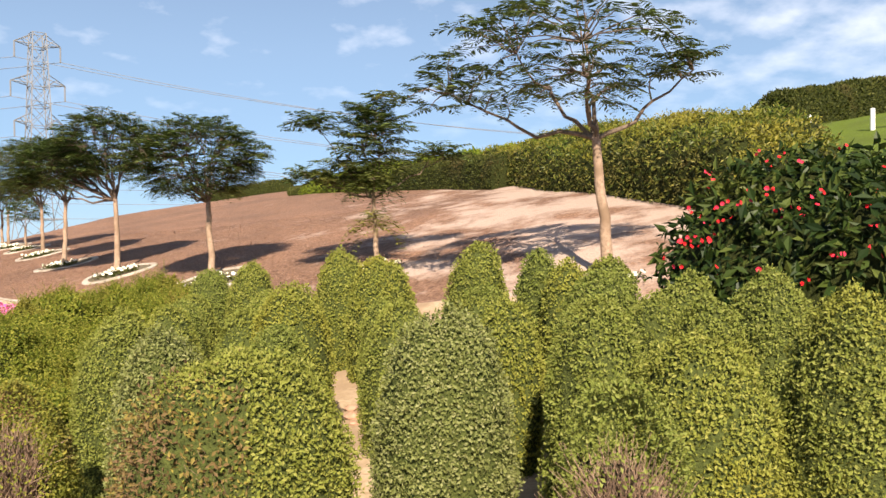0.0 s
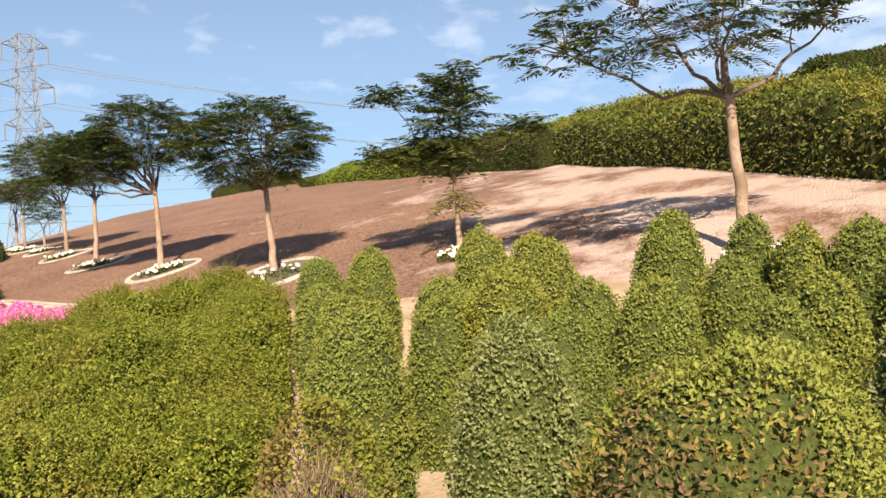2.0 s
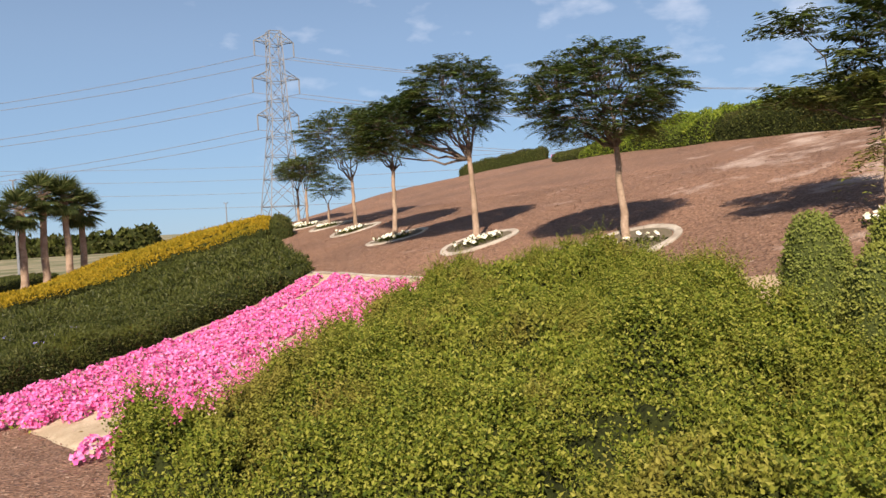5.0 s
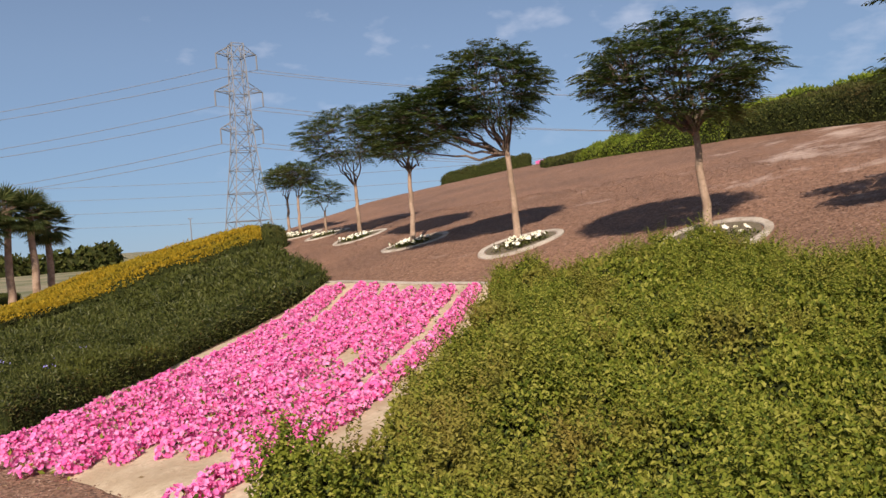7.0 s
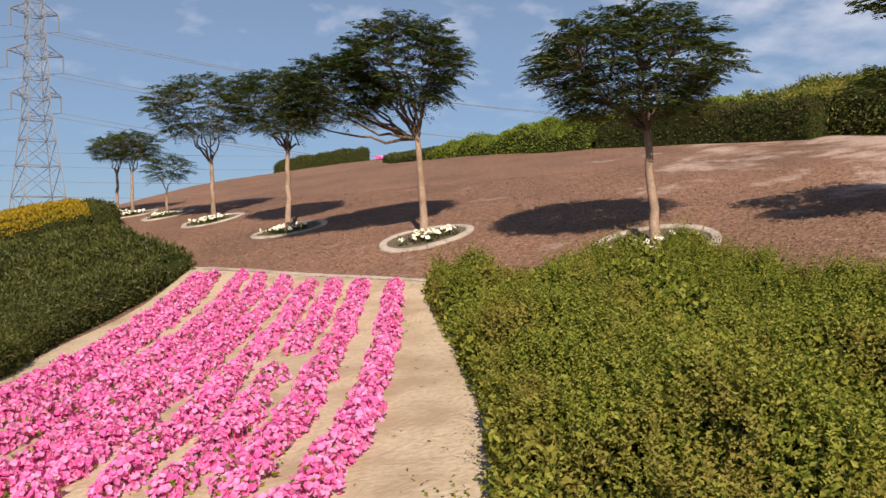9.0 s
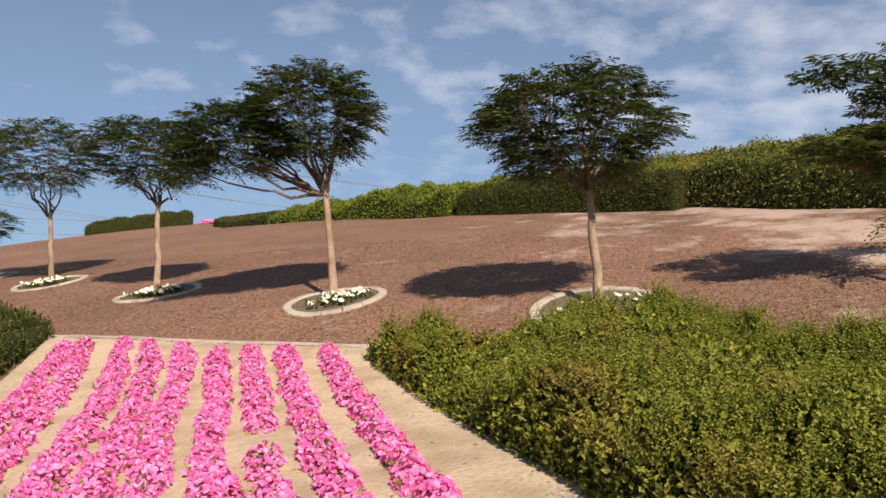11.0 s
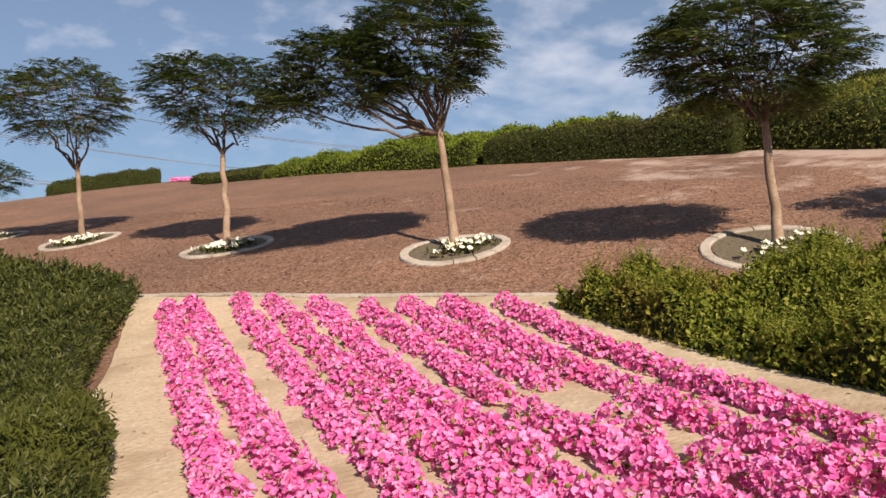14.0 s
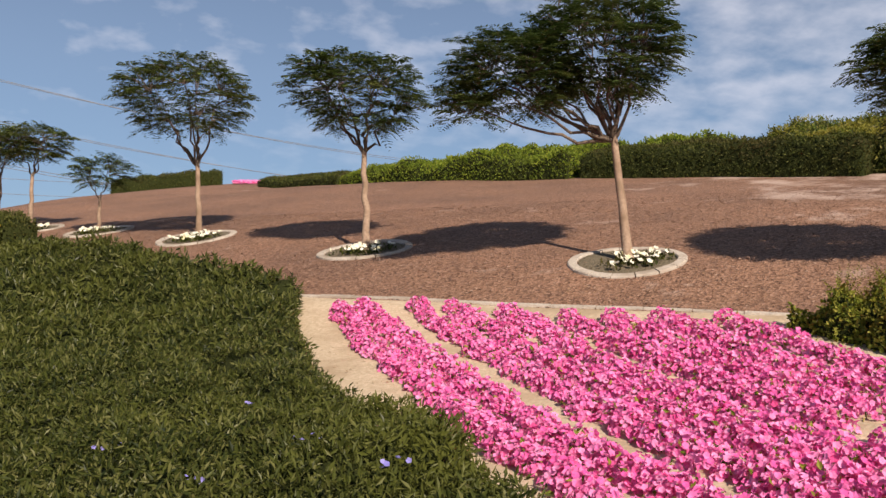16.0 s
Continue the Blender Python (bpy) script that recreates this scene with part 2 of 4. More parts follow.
PETAL_VIOLET = leaf_material("violet_petals", [(0.22, 0.20, 0.55), (0.35, 0.32, 0.68)], None, 1, (0, 1), 0.6, 0.2)
CHIP = leaf_material("bark_chip", [(0.12, 0.062, 0.042), (0.20, 0.11, 0.075), (0.28, 0.17, 0.12), (0.40, 0.28, 0.21)], None, 1, (0, 1), 0.9, 0.02)
DRYLEAF = leaf_material("dry_leaf", [(0.20, 0.13, 0.06), (0.34, 0.24, 0.13)], None, 1, (0, 1), 0.9, 0.05)
PETAL_RED = leaf_material("red_petals", [(0.55, 0.015, 0.02), (0.75, 0.03, 0.04), (0.70, 0.04, 0.10)], None, 1, (0, 1), 0.5, 0.2)
PETAL_WHITE = leaf_material("cream_petals", [(0.78, 0.76, 0.60), (0.84, 0.82, 0.72), (0.80, 0.74, 0.42)], None, 1, (0, 1), 0.6, 0.2)


# ---- the lie of the land ----
DX, DY = -0.836, 0.548                # the way along the path; uphill is to its right
RISE_N = np.array((-60, -6, 0, 1, 5.5, 6.5, 9, 11.5, 13, 15, 16.5, 17.5, 23.2, 28, 60))
RISE_Z = np.array((-3.5, -0.15, 0, 0.05, 0.35, 0.5, 0.95, 1.72, 2.05, 2.5, 2.85, 3.05, 4.1, 5.0, 9.0))


def height(x, y):
    """The ground's height: the path falls gently, the slope beside it rises, and both fall off beyond the crest."""
    x, y = np.asarray(x, float), np.asarray(y, float)
    s, n = x * DX + y * DY, x * DY - y * DX
    z = -0.0522 * np.clip(s, -15, 34)
    z = z + sum(np.interp(n + d, RISE_N, RISE_Z) for d in (-0.5, -0.25, 0, 0.25, 0.5)) / 5
    z = z - 0.012 * np.clip(s - 32 - 0.3 * np.clip(n - 16, 0, None), 0, None) ** 2 - 0.03 * np.clip(y - 62, 0, None) ** 2
    z = z + 0.035 * np.clip(x - 5, 0, 20)
    # the flower bed is banked up a little above the path
    z = z + 0.10 * np.exp(-((n - 4.7) / 2.0) ** 2) * np.clip((s - 8.0) / 3.0, 0, 1)
    z = z + 0.02 * np.sin(x * 1.7 + 0.6 * y) * np.sin(y * 1.3)
    return np.maximum(z, -2.2)


# ---- meshes ----
def raw(name, verts, faces, mat, smooth=False):
    """A mesh out of arrays of vertices and of faces of one size."""
    verts, faces = np.asarray(verts, np.float32), np.asarray(faces, np.int32)
    me = bpy.data.meshes.new(name)
    k = faces.shape[1]
    me.vertices.add(len(verts))
    me.vertices.foreach_set("co", verts.ravel())
    me.loops.add(faces.size)
    me.loops.foreach_set("vertex_index", faces.ravel())
    me.polygons.add(len(faces))
    me.polygons.foreach_set("loop_start", np.arange(0, faces.size, k, dtype=np.int32))
    me.polygons.foreach_set("use_smooth", np.full(len(faces), smooth))
    me.update(calc_edges=True)
    me.materials.append(mat)
    return me


def part_mesh(name, me, parent, label="", kind=""):
    ob = new(name, me)
    ob.parent = parent
    return tagged(ob, label, "", "", kind)


def thing(name, place, label, category, group="", kind=""):
    ob = new(name)
    ob.location = place
    ob.empty_display_size = 0.2
    return tagged(ob, label, category, group, kind)


def grid_faces(nu, nv, close_u=False):
    i, j = np.meshgrid(np.arange(nu if close_u else nu - 1), np.arange(nv - 1), indexing="ij")
    a, b = i * nv + j, ((i + 1) % nu) * nv + j
    return np.stack([a, b, b + 1, a + 1], -1).reshape(-1, 4)


def scatter(verts, faces, per_m2, rng):
    """Random points and outward normals on a mesh of quads, even by area."""
    v = np.asarray(verts)
    tri = np.concatenate([faces[:, [0, 1, 2]], faces[:, [0, 2, 3]]])
    a, b, c = v[tri[:, 0]], v[tri[:, 1]], v[tri[:, 2]]
    cr = np.cross(b - a, c - a)
    area = np.linalg.norm(cr, axis=1) / 2
    n = int(area.sum() * per_m2)
    pick = rng.choice(len(tri), n, p=area / area.sum())
    r1, r2 = rng.random(n), rng.random(n)
    flip = r1 + r2 > 1
    r1[flip], r2[flip] = 1 - r1[flip], 1 - r2[flip]
    p = a[pick] + (b - a)[pick] * r1[:, None] + (c - a)[pick] * r2[:, None]
    nn = cr[pick] / np.maximum(np.linalg.norm(cr[pick], axis=1), 1e-9)[:, None]
    return p, nn


def unit(v):
    return v / np.maximum(np.linalg.norm(v, axis=-1), 1e-9)[..., None]


def blades(p, axis, face, length, width, fold=0.25):
    """Leaf blades: base, two shoulders and tip, folded along the midrib. Arrays of places, directions, facings, lengths, widths."""
    axis = unit(axis)
    side = unit(np.cross(axis, face))
    up = np.cross(side, axis)
    L, W = np.asarray(length)[..., None], np.asarray(width)[..., None]
    mid = p + axis * L * 0.45
    v = np.stack([p, mid + side * W / 2 + up * W * fold, p + axis * L, mid - side * W / 2 + up * W * fold], 1)
    f = np.arange(len(p) * 4).reshape(-1, 4)
    return v.reshape(-1, 3), f


def leafy(name, p, nrm, size, mat, parent, rng, out=0.6, up=0.35, spread=0.8, slim=0.55, lift=0.02, label="", toss=0.6):
    """A coat of single leaves on the points p."""
    n = len(p)
    jit = rng.normal(size=(n, 3))
    axis = nrm * out + np.array((0, 0, up)) + jit * spread
    face = nrm + rng.normal(size=(n, 3)) * toss
    L = size * rng.uniform(0.65, 1.35, n)
    p = p + nrm * (rng.random(n)[:, None] ** 1.5 * lift * 2 - lift)
    v, f = blades(p, axis, face, L, L * slim)
    return part_mesh(name, raw(name, v - np.array(parent.location), f, mat), parent, label, "stuff")


def local(v, parent):
    return np.asarray(v) - np.array(parent.location)


def lumps(x, y, z, seed, amp, freq):
    r = np.random.RandomState(seed)
    out = 0
    for k in range(5):
        d = r.normal(size=3) * freq * (0.6 + 0.35 * k)
        out = out + np.sin(x * d[0] + y * d[1] + z * d[2] + r.uniform(0, 6.28)) / (1 + 0.5 * k)
    return out * amp


# ---- clipped bushes ----
def clipped_bush(x, y, r, h, leaf, label, seed, density=2600, size=0.032, boxy=3.7, ry=None, rot=0.0, bare=None, group="clipped bushes in the bed"):
    """A bush clipped to a rounded column: a shade-darkened twiggy heart under a coat of small leaves."""
    rng = np.random.RandomState(seed)
    z0 = float(height(x, y))
    ob = thing("clipped_bush", (x, y, z0), label, "bush", group)
    nu, nv = 28, 18
    th = np.linspace(0, 2 * math.pi, nu, endpoint=False)[:, None]
    w = np.linspace(0, 1, nv)[None, :] ** 0.8
    prof = (1 - w ** boxy) ** (1 / 2.0) * (0.84 + 0.16 * np.sin(np.clip(w * 3.2, 0, 1.5708)))
    zz = h * (w + 0 * th)
    rx, ryy = r, (ry or r)
    cx, cy = np.cos(th) * rx * prof, np.sin(th) * ryy * prof
    k = 1 + lumps(np.cos(th) * r, np.sin(th) * r, zz + x * 7, seed, 0.02, 5.0)
    c, s = math.cos(rot), math.sin(rot)
    px, py = x + (cx * c - cy * s) * k, y + (cx * s + cy * c) * k
    pz = height(px, py) * (1 - w) + z0 * w + zz * k
    pz = np.where(w + 0 * th == 0, height(px, py) - 0.02, pz)
    v = np.stack([px, py, pz], -1).reshape(-1, 3)
    f = grid_faces(nu, nv, True)
    p, n = scatter(v, f, density, rng)
    # inner shell whose dark colour imitates shade seen through the coat
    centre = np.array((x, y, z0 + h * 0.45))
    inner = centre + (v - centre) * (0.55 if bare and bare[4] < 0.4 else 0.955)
    part_mesh("heart", raw("heart", local(inner, ob), f, DRYHEART if bare and bare[4] < 0.4 else HEART_SHADE, True), ob, "twiggy heart of the bush, gap shade in its colour")
    if bare:
        # a dried-out patch: most leaves gone, bare twigs standing out of the heart
        way, wide, low, high, left_over = bare
        off = (n[:, 0] * way[0] + n[:, 1] * way[1]) / np.maximum(np.hypot(n[:, 0], n[:, 1]), 1e-6)
        lvl = (p[:, 2] - z0) / h + lumps(p[:, 0], p[:, 1], p[:, 2], seed + 5, 0.03, 14.0)
        patch = (off > wide) & (lvl > low) & (lvl < high)
        q, m = p[patch], n[patch]
        few = rng.random(len(q)) < 0.5 * (1 - left_over)
        q2, m2 = q[few], m[few]
        foot = np.array((x, y, z0 + 0.1)) + (q2 - np.array((x, y, z0 + 0.1))) * 0.50
        tv, tf = twig_mesh(foot, (q2 - foot) + rng.normal(size=q2.shape) * 0.05, np.linalg.norm(q2 - foot, axis=1) * rng.uniform(0.55, 0.80, len(q2)), 0.0042, rng, 0.22)
        part_mesh("dry_twiggery", raw("dry_twiggery", local(tv, ob), tf, DRYTWIG), ob, "bare dry brown twigs", "stuff")
        keep = ~patch | (rng.random(len(p)) < left_over)
        p, n = p[keep], n[keep]
        if left_over > 0.4:
            off = (n[:, 0] * way[0] + n[:, 1] * way[1]) / np.maximum(np.hypot(n[:, 0], n[:, 1]), 1e-6) + rng.normal(size=len(p)) * 0.08
            lvl = (p[:, 2] - z0) / h + rng.normal(size=len(p)) * 0.04
            dry = (off > wide) & (lvl > low) & (lvl < high)
            leafy("browned_leaves", p[dry] + n[dry] * rng.normal(size=dry.sum())[:, None] * 0.02, n[dry], size * 1.35, LEAF_BROWNED, ob, rng, 0.6, 0.22, 0.8, 0.5, 0.04, "yellow and brown dying leaves")
            p, n = p[~dry], n[~dry]
    tuft = lumps(p[:, 0], p[:, 1], p[:, 2], seed + 7, 1.0, 30.0)
    keep = (tuft > -1.6) | (rng.random(len(p)) < 0.45)
    p = p + n * (tuft * 0.009)[:, None]
    leafy("leaves", p[keep], n[keep], size, leaf, ob, rng, 0.22, 0.20, 0.60, 0.60, 0.020, toss=0.38)
    return ob


def twig_mesh(starts, dirs, lengths, radius, rng, bend=0.3):
    """Thin three-sided twigs of three joints each."""
    n = len(starts)
    d = unit(dirs)
    pts = [starts]
    for k in range(3):
        d = unit(d + rng.normal(size=(n, 3)) * bend)
        pts.append(pts[-1] + d * (lengths / 3)[:, None])
    a = unit(np.cross(d, rng.normal(size=(n, 3))))
    b = np.cross(d, a)
    rings = []
    for k, q in enumerate(pts):
        rr = (np.asarray(radius) * (1 - 0.28 * k))
        rr = rr[:, None] if rr.ndim else rr
        for ang in (0, 2.094, 4.189):
            rings.append(q + (a * math.cos(ang) + b * math.sin(ang)) * rr)
    v = np.stack(rings, 1).reshape(-1, 3)
    f = []
    for k in range(3):
        for j in range(3):
            f.append((k * 3 + j, k * 3 + (j + 1) % 3, k * 3 + 3 + (j + 1) % 3, k * 3 + 3 + j))
    f = (np.arange(n)[:, None, None] * 12 + np.array(f)[None]).reshape(-1, 4)
    return v, f


# ---- hedges ----
def hedge(name, left, right, tall, leaf, label, seed, density=700, size=0.05, round_off=0.25, rough=0.05, steps=0.3, out=0.5, up=0.5, spread=0.7, slim=0.5, lift=0.05, group="", shoots=0, thin=None, tilt=0.0, side=None, fine=0.0, by_length=False, clumps=None):
    """A hedge between two border lines: a shade-darkened twiggy heart that follows the ground, coated in leaves."""
    rng = np.random.RandomState(seed)
    left, right = np.array(left, float), np.array(right, float)
    if by_length:
        # borders of unlike points: walk both in step by their own lengths
        even = []
        for line in (left, right):
            run = np.concatenate([[0], np.cumsum(np.linalg.norm(np.diff(line, axis=0), axis=1))])
            at = np.linspace(0, run[-1], 40)
            even.append(np.stack([np.interp(at, run, line[:, k]) for k in (0, 1)], -1))
        left, right = even
    ln = np.concatenate([[0], np.cumsum(np.linalg.norm(np.diff((left + right) / 2, axis=0), axis=1))])
    wide = np.linalg.norm(left - right, axis=1).max()
    nu, nv = max(6, int(ln[-1] / steps) + 1), max(6, int(wide / steps) + 1)
    t = np.linspace(0, ln[-1], nu)
    la = np.stack([np.interp(t, ln, left[:, k]) for k in (0, 1)], -1)
    ra = np.stack([np.interp(t, ln, right[:, k]) for k in (0, 1)], -1)
    vv = np.linspace(0, 1, nv)
    xy = la[:, None] * (1 - vv[None, :, None]) + ra[:, None] * vv[None, :, None]
    du = np.minimum(t, ln[-1] - t)[:, None] + 0 * vv[None]
    width = np.linalg.norm(la - ra, axis=1)[:, None]
    dv = np.minimum(vv, 1 - vv)[None] * width
    edge = np.clip(np.minimum(du, dv) / max(round_off, 1e-3), 0, 1)
    x, y = xy[..., 0], xy[..., 1]
    g = height(x, y)
    tall = np.interp(t, np.linspace(0, ln[-1], np.size(tall)), np.atleast_1d(tall))[:, None]
    top = g + tilt * (1 - vv[None]) + tall * (0.80 + 0.20 * np.sqrt(1 - (1 - edge) ** 2)) + lumps(x, y, 0, seed, rough, 2.2) + lumps(x, y, 0, seed + 50, rough * 0.75, 7.0) + lumps(x, y, 0, seed + 60, rough * fine, 17.0)
    crowns = None
    if clumps:
        # uneven clumps of growth with hollows between them
        many = int(clumps[0] * ln[-1] * width.mean())
        cu, cv = rng.random(many) * (nu - 1), rng.random(many)
        ci = cu.astype(int)
        crowns = la[ci] * (1 - cv[:, None]) + ra[ci] * cv[:, None]
        size_of = rng.uniform(0.75, 1.3, many) * clumps[1]
        def swell(px, py):
            best = np.full(np.shape(px), -1.0)
            for (ax, ay), r in zip(crowns, size_of):
                best = np.maximum(best, (1 - ((px - ax) ** 2 + (py - ay) ** 2) / r ** 2) * (r / clumps[1]))
            return np.clip(best, -0.4, 1.3)
        top = top + clumps[2] * (swell(x, y) - 0.4) * np.clip(edge * 1.5, 0.25, 1)
    # a skirt round the border drops to the ground
    pad = lambda q: np.pad(q, 1, mode="edge")
    X, Y, Z = pad(x), pad(y), pad(top)
    G = height(X, Y) - 0.03
    rim = np.zeros(Z.shape, bool)
    rim[0], rim[-1], rim[:, 0], rim[:, -1] = True, True, True, True
    Z = np.where(rim, G, Z)
    mid = np.stack([X, Y, Z], -1)
    v = mid.reshape(-1, 3)
    f = grid_faces(nu + 2, nv + 2)
    a, b, c = v[f[:, 0]], v[f[:, 1]], v[f[:, 2]]
    up_faces = np.cross(b - a, c - a)[:, 2].sum()
    if up_faces < 0:
        f = f[:, ::-1]
    p, n = scatter(v, f, density, rng)
    coat = size
    if thin:
        # the coat is finest near the path and coarser farther off
        far = np.clip(np.hypot(p[:, 0] - thin[0], p[:, 1] - thin[1]) / thin[2], 1, thin[3])
        keep = rng.random(len(p)) < far ** -2
        p, n, far = p[keep], n[keep], far[keep]
        coat = size * far
    if clumps:
        full = swell(p[:, 0], p[:, 1])
        keep = (full > 0.12) | (n[:, 2] < 0.5) | (rng.random(len(p)) < 0.10 + 0.5 * np.clip(full + 0.4, 0, 1))
        p, n, coat = p[keep], n[keep], coat[keep] if np.ndim(coat) else coat
    elif fine:
        hollow = lumps(p[:, 0], p[:, 1], 0, seed + 60, 1.0, 17.0) + lumps(p[:, 0], p[:, 1], 0, seed + 50, 0.6, 7.0)
        keep = (hollow > -0.75) | (n[:, 2] < 0.5) | (rng.random(len(p)) < 0.2)
        p, n, coat = p[keep], n[keep], coat[keep] if np.ndim(coat) else coat
    o = v[len(v) // 2]
    ob = thing(name, (o[0], o[1], float(height(o[0], o[1]))), label, "hedge", group)
    # the heart's near-black colour stands in for shade deep between the leaves
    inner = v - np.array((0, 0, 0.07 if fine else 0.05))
    part_mesh("heart", raw("heart", local(inner, ob), f, TWIG_SHADE, True), ob, "twiggy heart of the hedge, hollow shade in its colour")
    # steep faces get darker leaves: inner green plus painted side shade
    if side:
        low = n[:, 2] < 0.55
        leafy("side_leaves", p[low], n[low], size, side, ob, rng, out, up, spread, slim, lift, "dark green leaves on the clipped sides, side shade in their colour")
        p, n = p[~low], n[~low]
    leafy("leaves", p, n, coat, leaf, ob, rng, out, up, spread, slim, lift)
    if shoots:
        q, m = scatter(v, f, shoots, rng)
        keep = (m[:, 2] > 0.2) & (swell(q[:, 0], q[:, 1]) > 0.35 if clumps else True) & (lumps(q[:, 0], q[:, 1], 0, seed + 60, 0.5, 17.0) + lumps(q[:, 0], q[:, 1], 0, seed + 9, 0.5, 3.5) + rng.normal(size=len(q)) * 0.2 > 0.25)
        q, m = q[keep], m[keep]
        h = rng.uniform(0.12, 0.30, len(q)) * (0.6 + 0.6 * rng.random(len(q)))
        lean = unit(m + rng.normal(size=q.shape) * 0.25 + np.array((0, 0, 0.8)))
        k = 16
        base = np.repeat(q, k, 0)
        u = np.tile(np.linspace(0.1, 1, k), len(q))
        ax = np.repeat(lean, k, 0)
        pp = base + ax * (u * np.repeat(h, k))[:, None]
        ang = np.tile(np.arange(k) * 2.4, len(q)) + np.repeat(rng.uniform(0, 6.28, len(q)), k)
        radial = np.stack([np.cos(ang), np.sin(ang), 0.6 + 0 * ang], -1)
        L = size * rng.uniform(0.9, 1.3, len(pp)) * (1.25 - 0.6 * u)
        vb, fb = blades(pp, radial, ax + rng.normal(size=pp.shape) * 0.2, L, L * slim)
        part_mesh("new_growth", raw("new_growth", local(vb, ob), fb, leaf), ob, "upright leafy new shoots", "stuff")
    return ob


# ---- trees ----
def limb_mesh(pts, radii, sides=7):
    pts, radii = np.asarray(pts, float), np.asarray(radii, float)
    d = unit(np.gradient(pts, axis=0))
    a = unit(np.cross(d, np.array((0.3, 0.9, 0.2))))
    b = np.cross(d, a)
    th = np.linspace(0, 2 * math.pi, sides, endpoint=False)
    ring = pts[:, None] + (a[:, None] * np.cos(th)[None, :, None] + b[:, None] * np.sin(th)[None, :, None]) * radii[:, None, None]
    v = ring.transpose(1, 0, 2).reshape(-1, 3)
    return v, grid_faces(sides, len(pts), True)[:, ::-1]


def bow(a, b, n, lift, rng, wob):
    t = np.linspace(0, 1, n)[:, None]
    p = a * (1 - t) + b * t + np.array((0, 0, lift)) * (4 * t * (1 - t))
    return p + rng.normal(size=p.shape) * wob * np.sin(t * math.pi)


def feather_tree(x, y, fork, lean, lobes, label, seed, trunk_r=0.075, frond_len=0.34, rosette=6, group="umbrella trees in rings", skirt=0):
    """A slender tree: a bare trunk forks into limbs, and tufts of feathery leaves sit on twigs over the lobes of the crown.
    Each lobe is a centre above the fork, three radii, and its number of tufts."""
    rng = np.random.RandomState(seed)
    z0 = float(height(x, y)) - 0.05
    base = np.array((x, y, z0))
    ob = thing("umbrella_tree", base, label, "tree", group)
    top = np.array((x + lean[0], y + lean[1], z0 + fork))
    pts = bow(base, top, 10, 0, rng, 0.012)
    t = np.linspace(0, 1, 10)
    rad = trunk_r * (1.25 - 0.45 * t) + 0.03 * np.exp(-t * 14)
    v, f = limb_mesh(pts, rad, 10)
    part_mesh("trunk", raw("trunk", local(v, ob), f, BARK, True), ob, "slender bare grey-tan trunk")
    joints = []
    for cx, cy, cz, rx, ry, rz, count in lobes:
        for k in range(max(1, int(count / 14))):
            ang = k * 2.4 + rng.uniform(0, 0.6)
            reach = 0.62 * math.sqrt((k + 0.6) / max(1, int(count / 14)))
            end = top + np.array((cx + rx * reach * math.cos(ang), cy + ry * reach * math.sin(ang), cz + rz * rng.uniform(-0.35, 0.35)))
            n = 9
            p = bow(top - np.array((0, 0, 0.06)), end, n, -0.07 * np.linalg.norm((end - top)[:2]), rng, 0.045)
            lv, lf = limb_mesh(p, trunk_r * 0.5 * (1 - 0.75 * np.linspace(0, 1, n)), 6)
            part_mesh("limb", raw("limb", local(lv, ob), lf, LIMB_SHADE, True), ob)
            joints.append(p[3:])
    joints = np.concatenate(joints)
    tv, tf, bases, dirs, verts = [], [], [], [], 0
    for cx, cy, cz, rx, ry, rz, count in lobes:
        centre = top + np.array((cx, cy, cz))
        for k in range(count):
            up = 1 - 1.7 * (k + 0.5) / count
            ang = k * 2.39996 + rng.uniform(-0.25, 0.25)
            flat = math.sqrt(max(0.0, 1 - up * up)) if up > 0 else 1.0 + 0.75 * up
            depth = rng.uniform(0.72, 1.06)
            q = centre + np.array((rx * flat * math.cos(ang), ry * flat * math.sin(ang), rz * max(up, -0.62))) * depth
            near = joints[np.argmin(np.linalg.norm(joints - q, axis=1) + 0.5 * np.clip(joints[:, 2] - q[2], 0, None))]
            tp = bow(near, q, 5, 0.05, rng, 0.02)
            sv, sf = limb_mesh(tp, 0.011 * (1 - 0.6 * np.linspace(0, 1, 5)), 4)
            tv.append(sv)
            tf.append(sf + verts)
            verts += len(sv)
            out = unit(q - centre + np.array((0, 0, 0.15)))
            spin = rng.uniform(0, 6.28)
            for m in range(rosette):
                a = spin + m * 6.2832 / rosette + rng.uniform(-0.35, 0.35)
                bases.append(near * 0.12 + q * 0.88 + rng.normal(size=3) * 0.03)
                dirs.append(unit(np.array((math.cos(a), math.sin(a), rng.uniform(0.0, 0.45))) + out * 0.75))
    part_mesh("fine_branching", raw("fine_branching", local(np.concatenate(tv), ob), np.concatenate(tf), LIMB_SHADE), ob, "thin bare twigs", "stuff")
    fv, ff = frond_mesh(np.array(bases), np.array(dirs), frond_len, rng)
    part_mesh("foliage", raw("foliage", local(fv, ob), ff, LEAF_TREE), ob, "feathery green leaves with gaps between", "stuff")
    if skirt:
        k = np.arange(skirt)
        sb = base + (top - base) * (0.60 + 0.06 * (k % 4))[:, None]
        sd = unit(np.stack([np.cos(k * 2.4), np.sin(k * 2.4), 0.5 - 0.35 * (k % 3)], -1))
        fv, ff = frond_mesh(sb, sd, 0.52, rng, 0.75, droop=0.75)
        part_mesh("lower_fronds", raw("lower_fronds", local(fv, ob), ff, LEAF_YOUNG), ob, "drooping yellowish lower leaves", "stuff")
    return ob


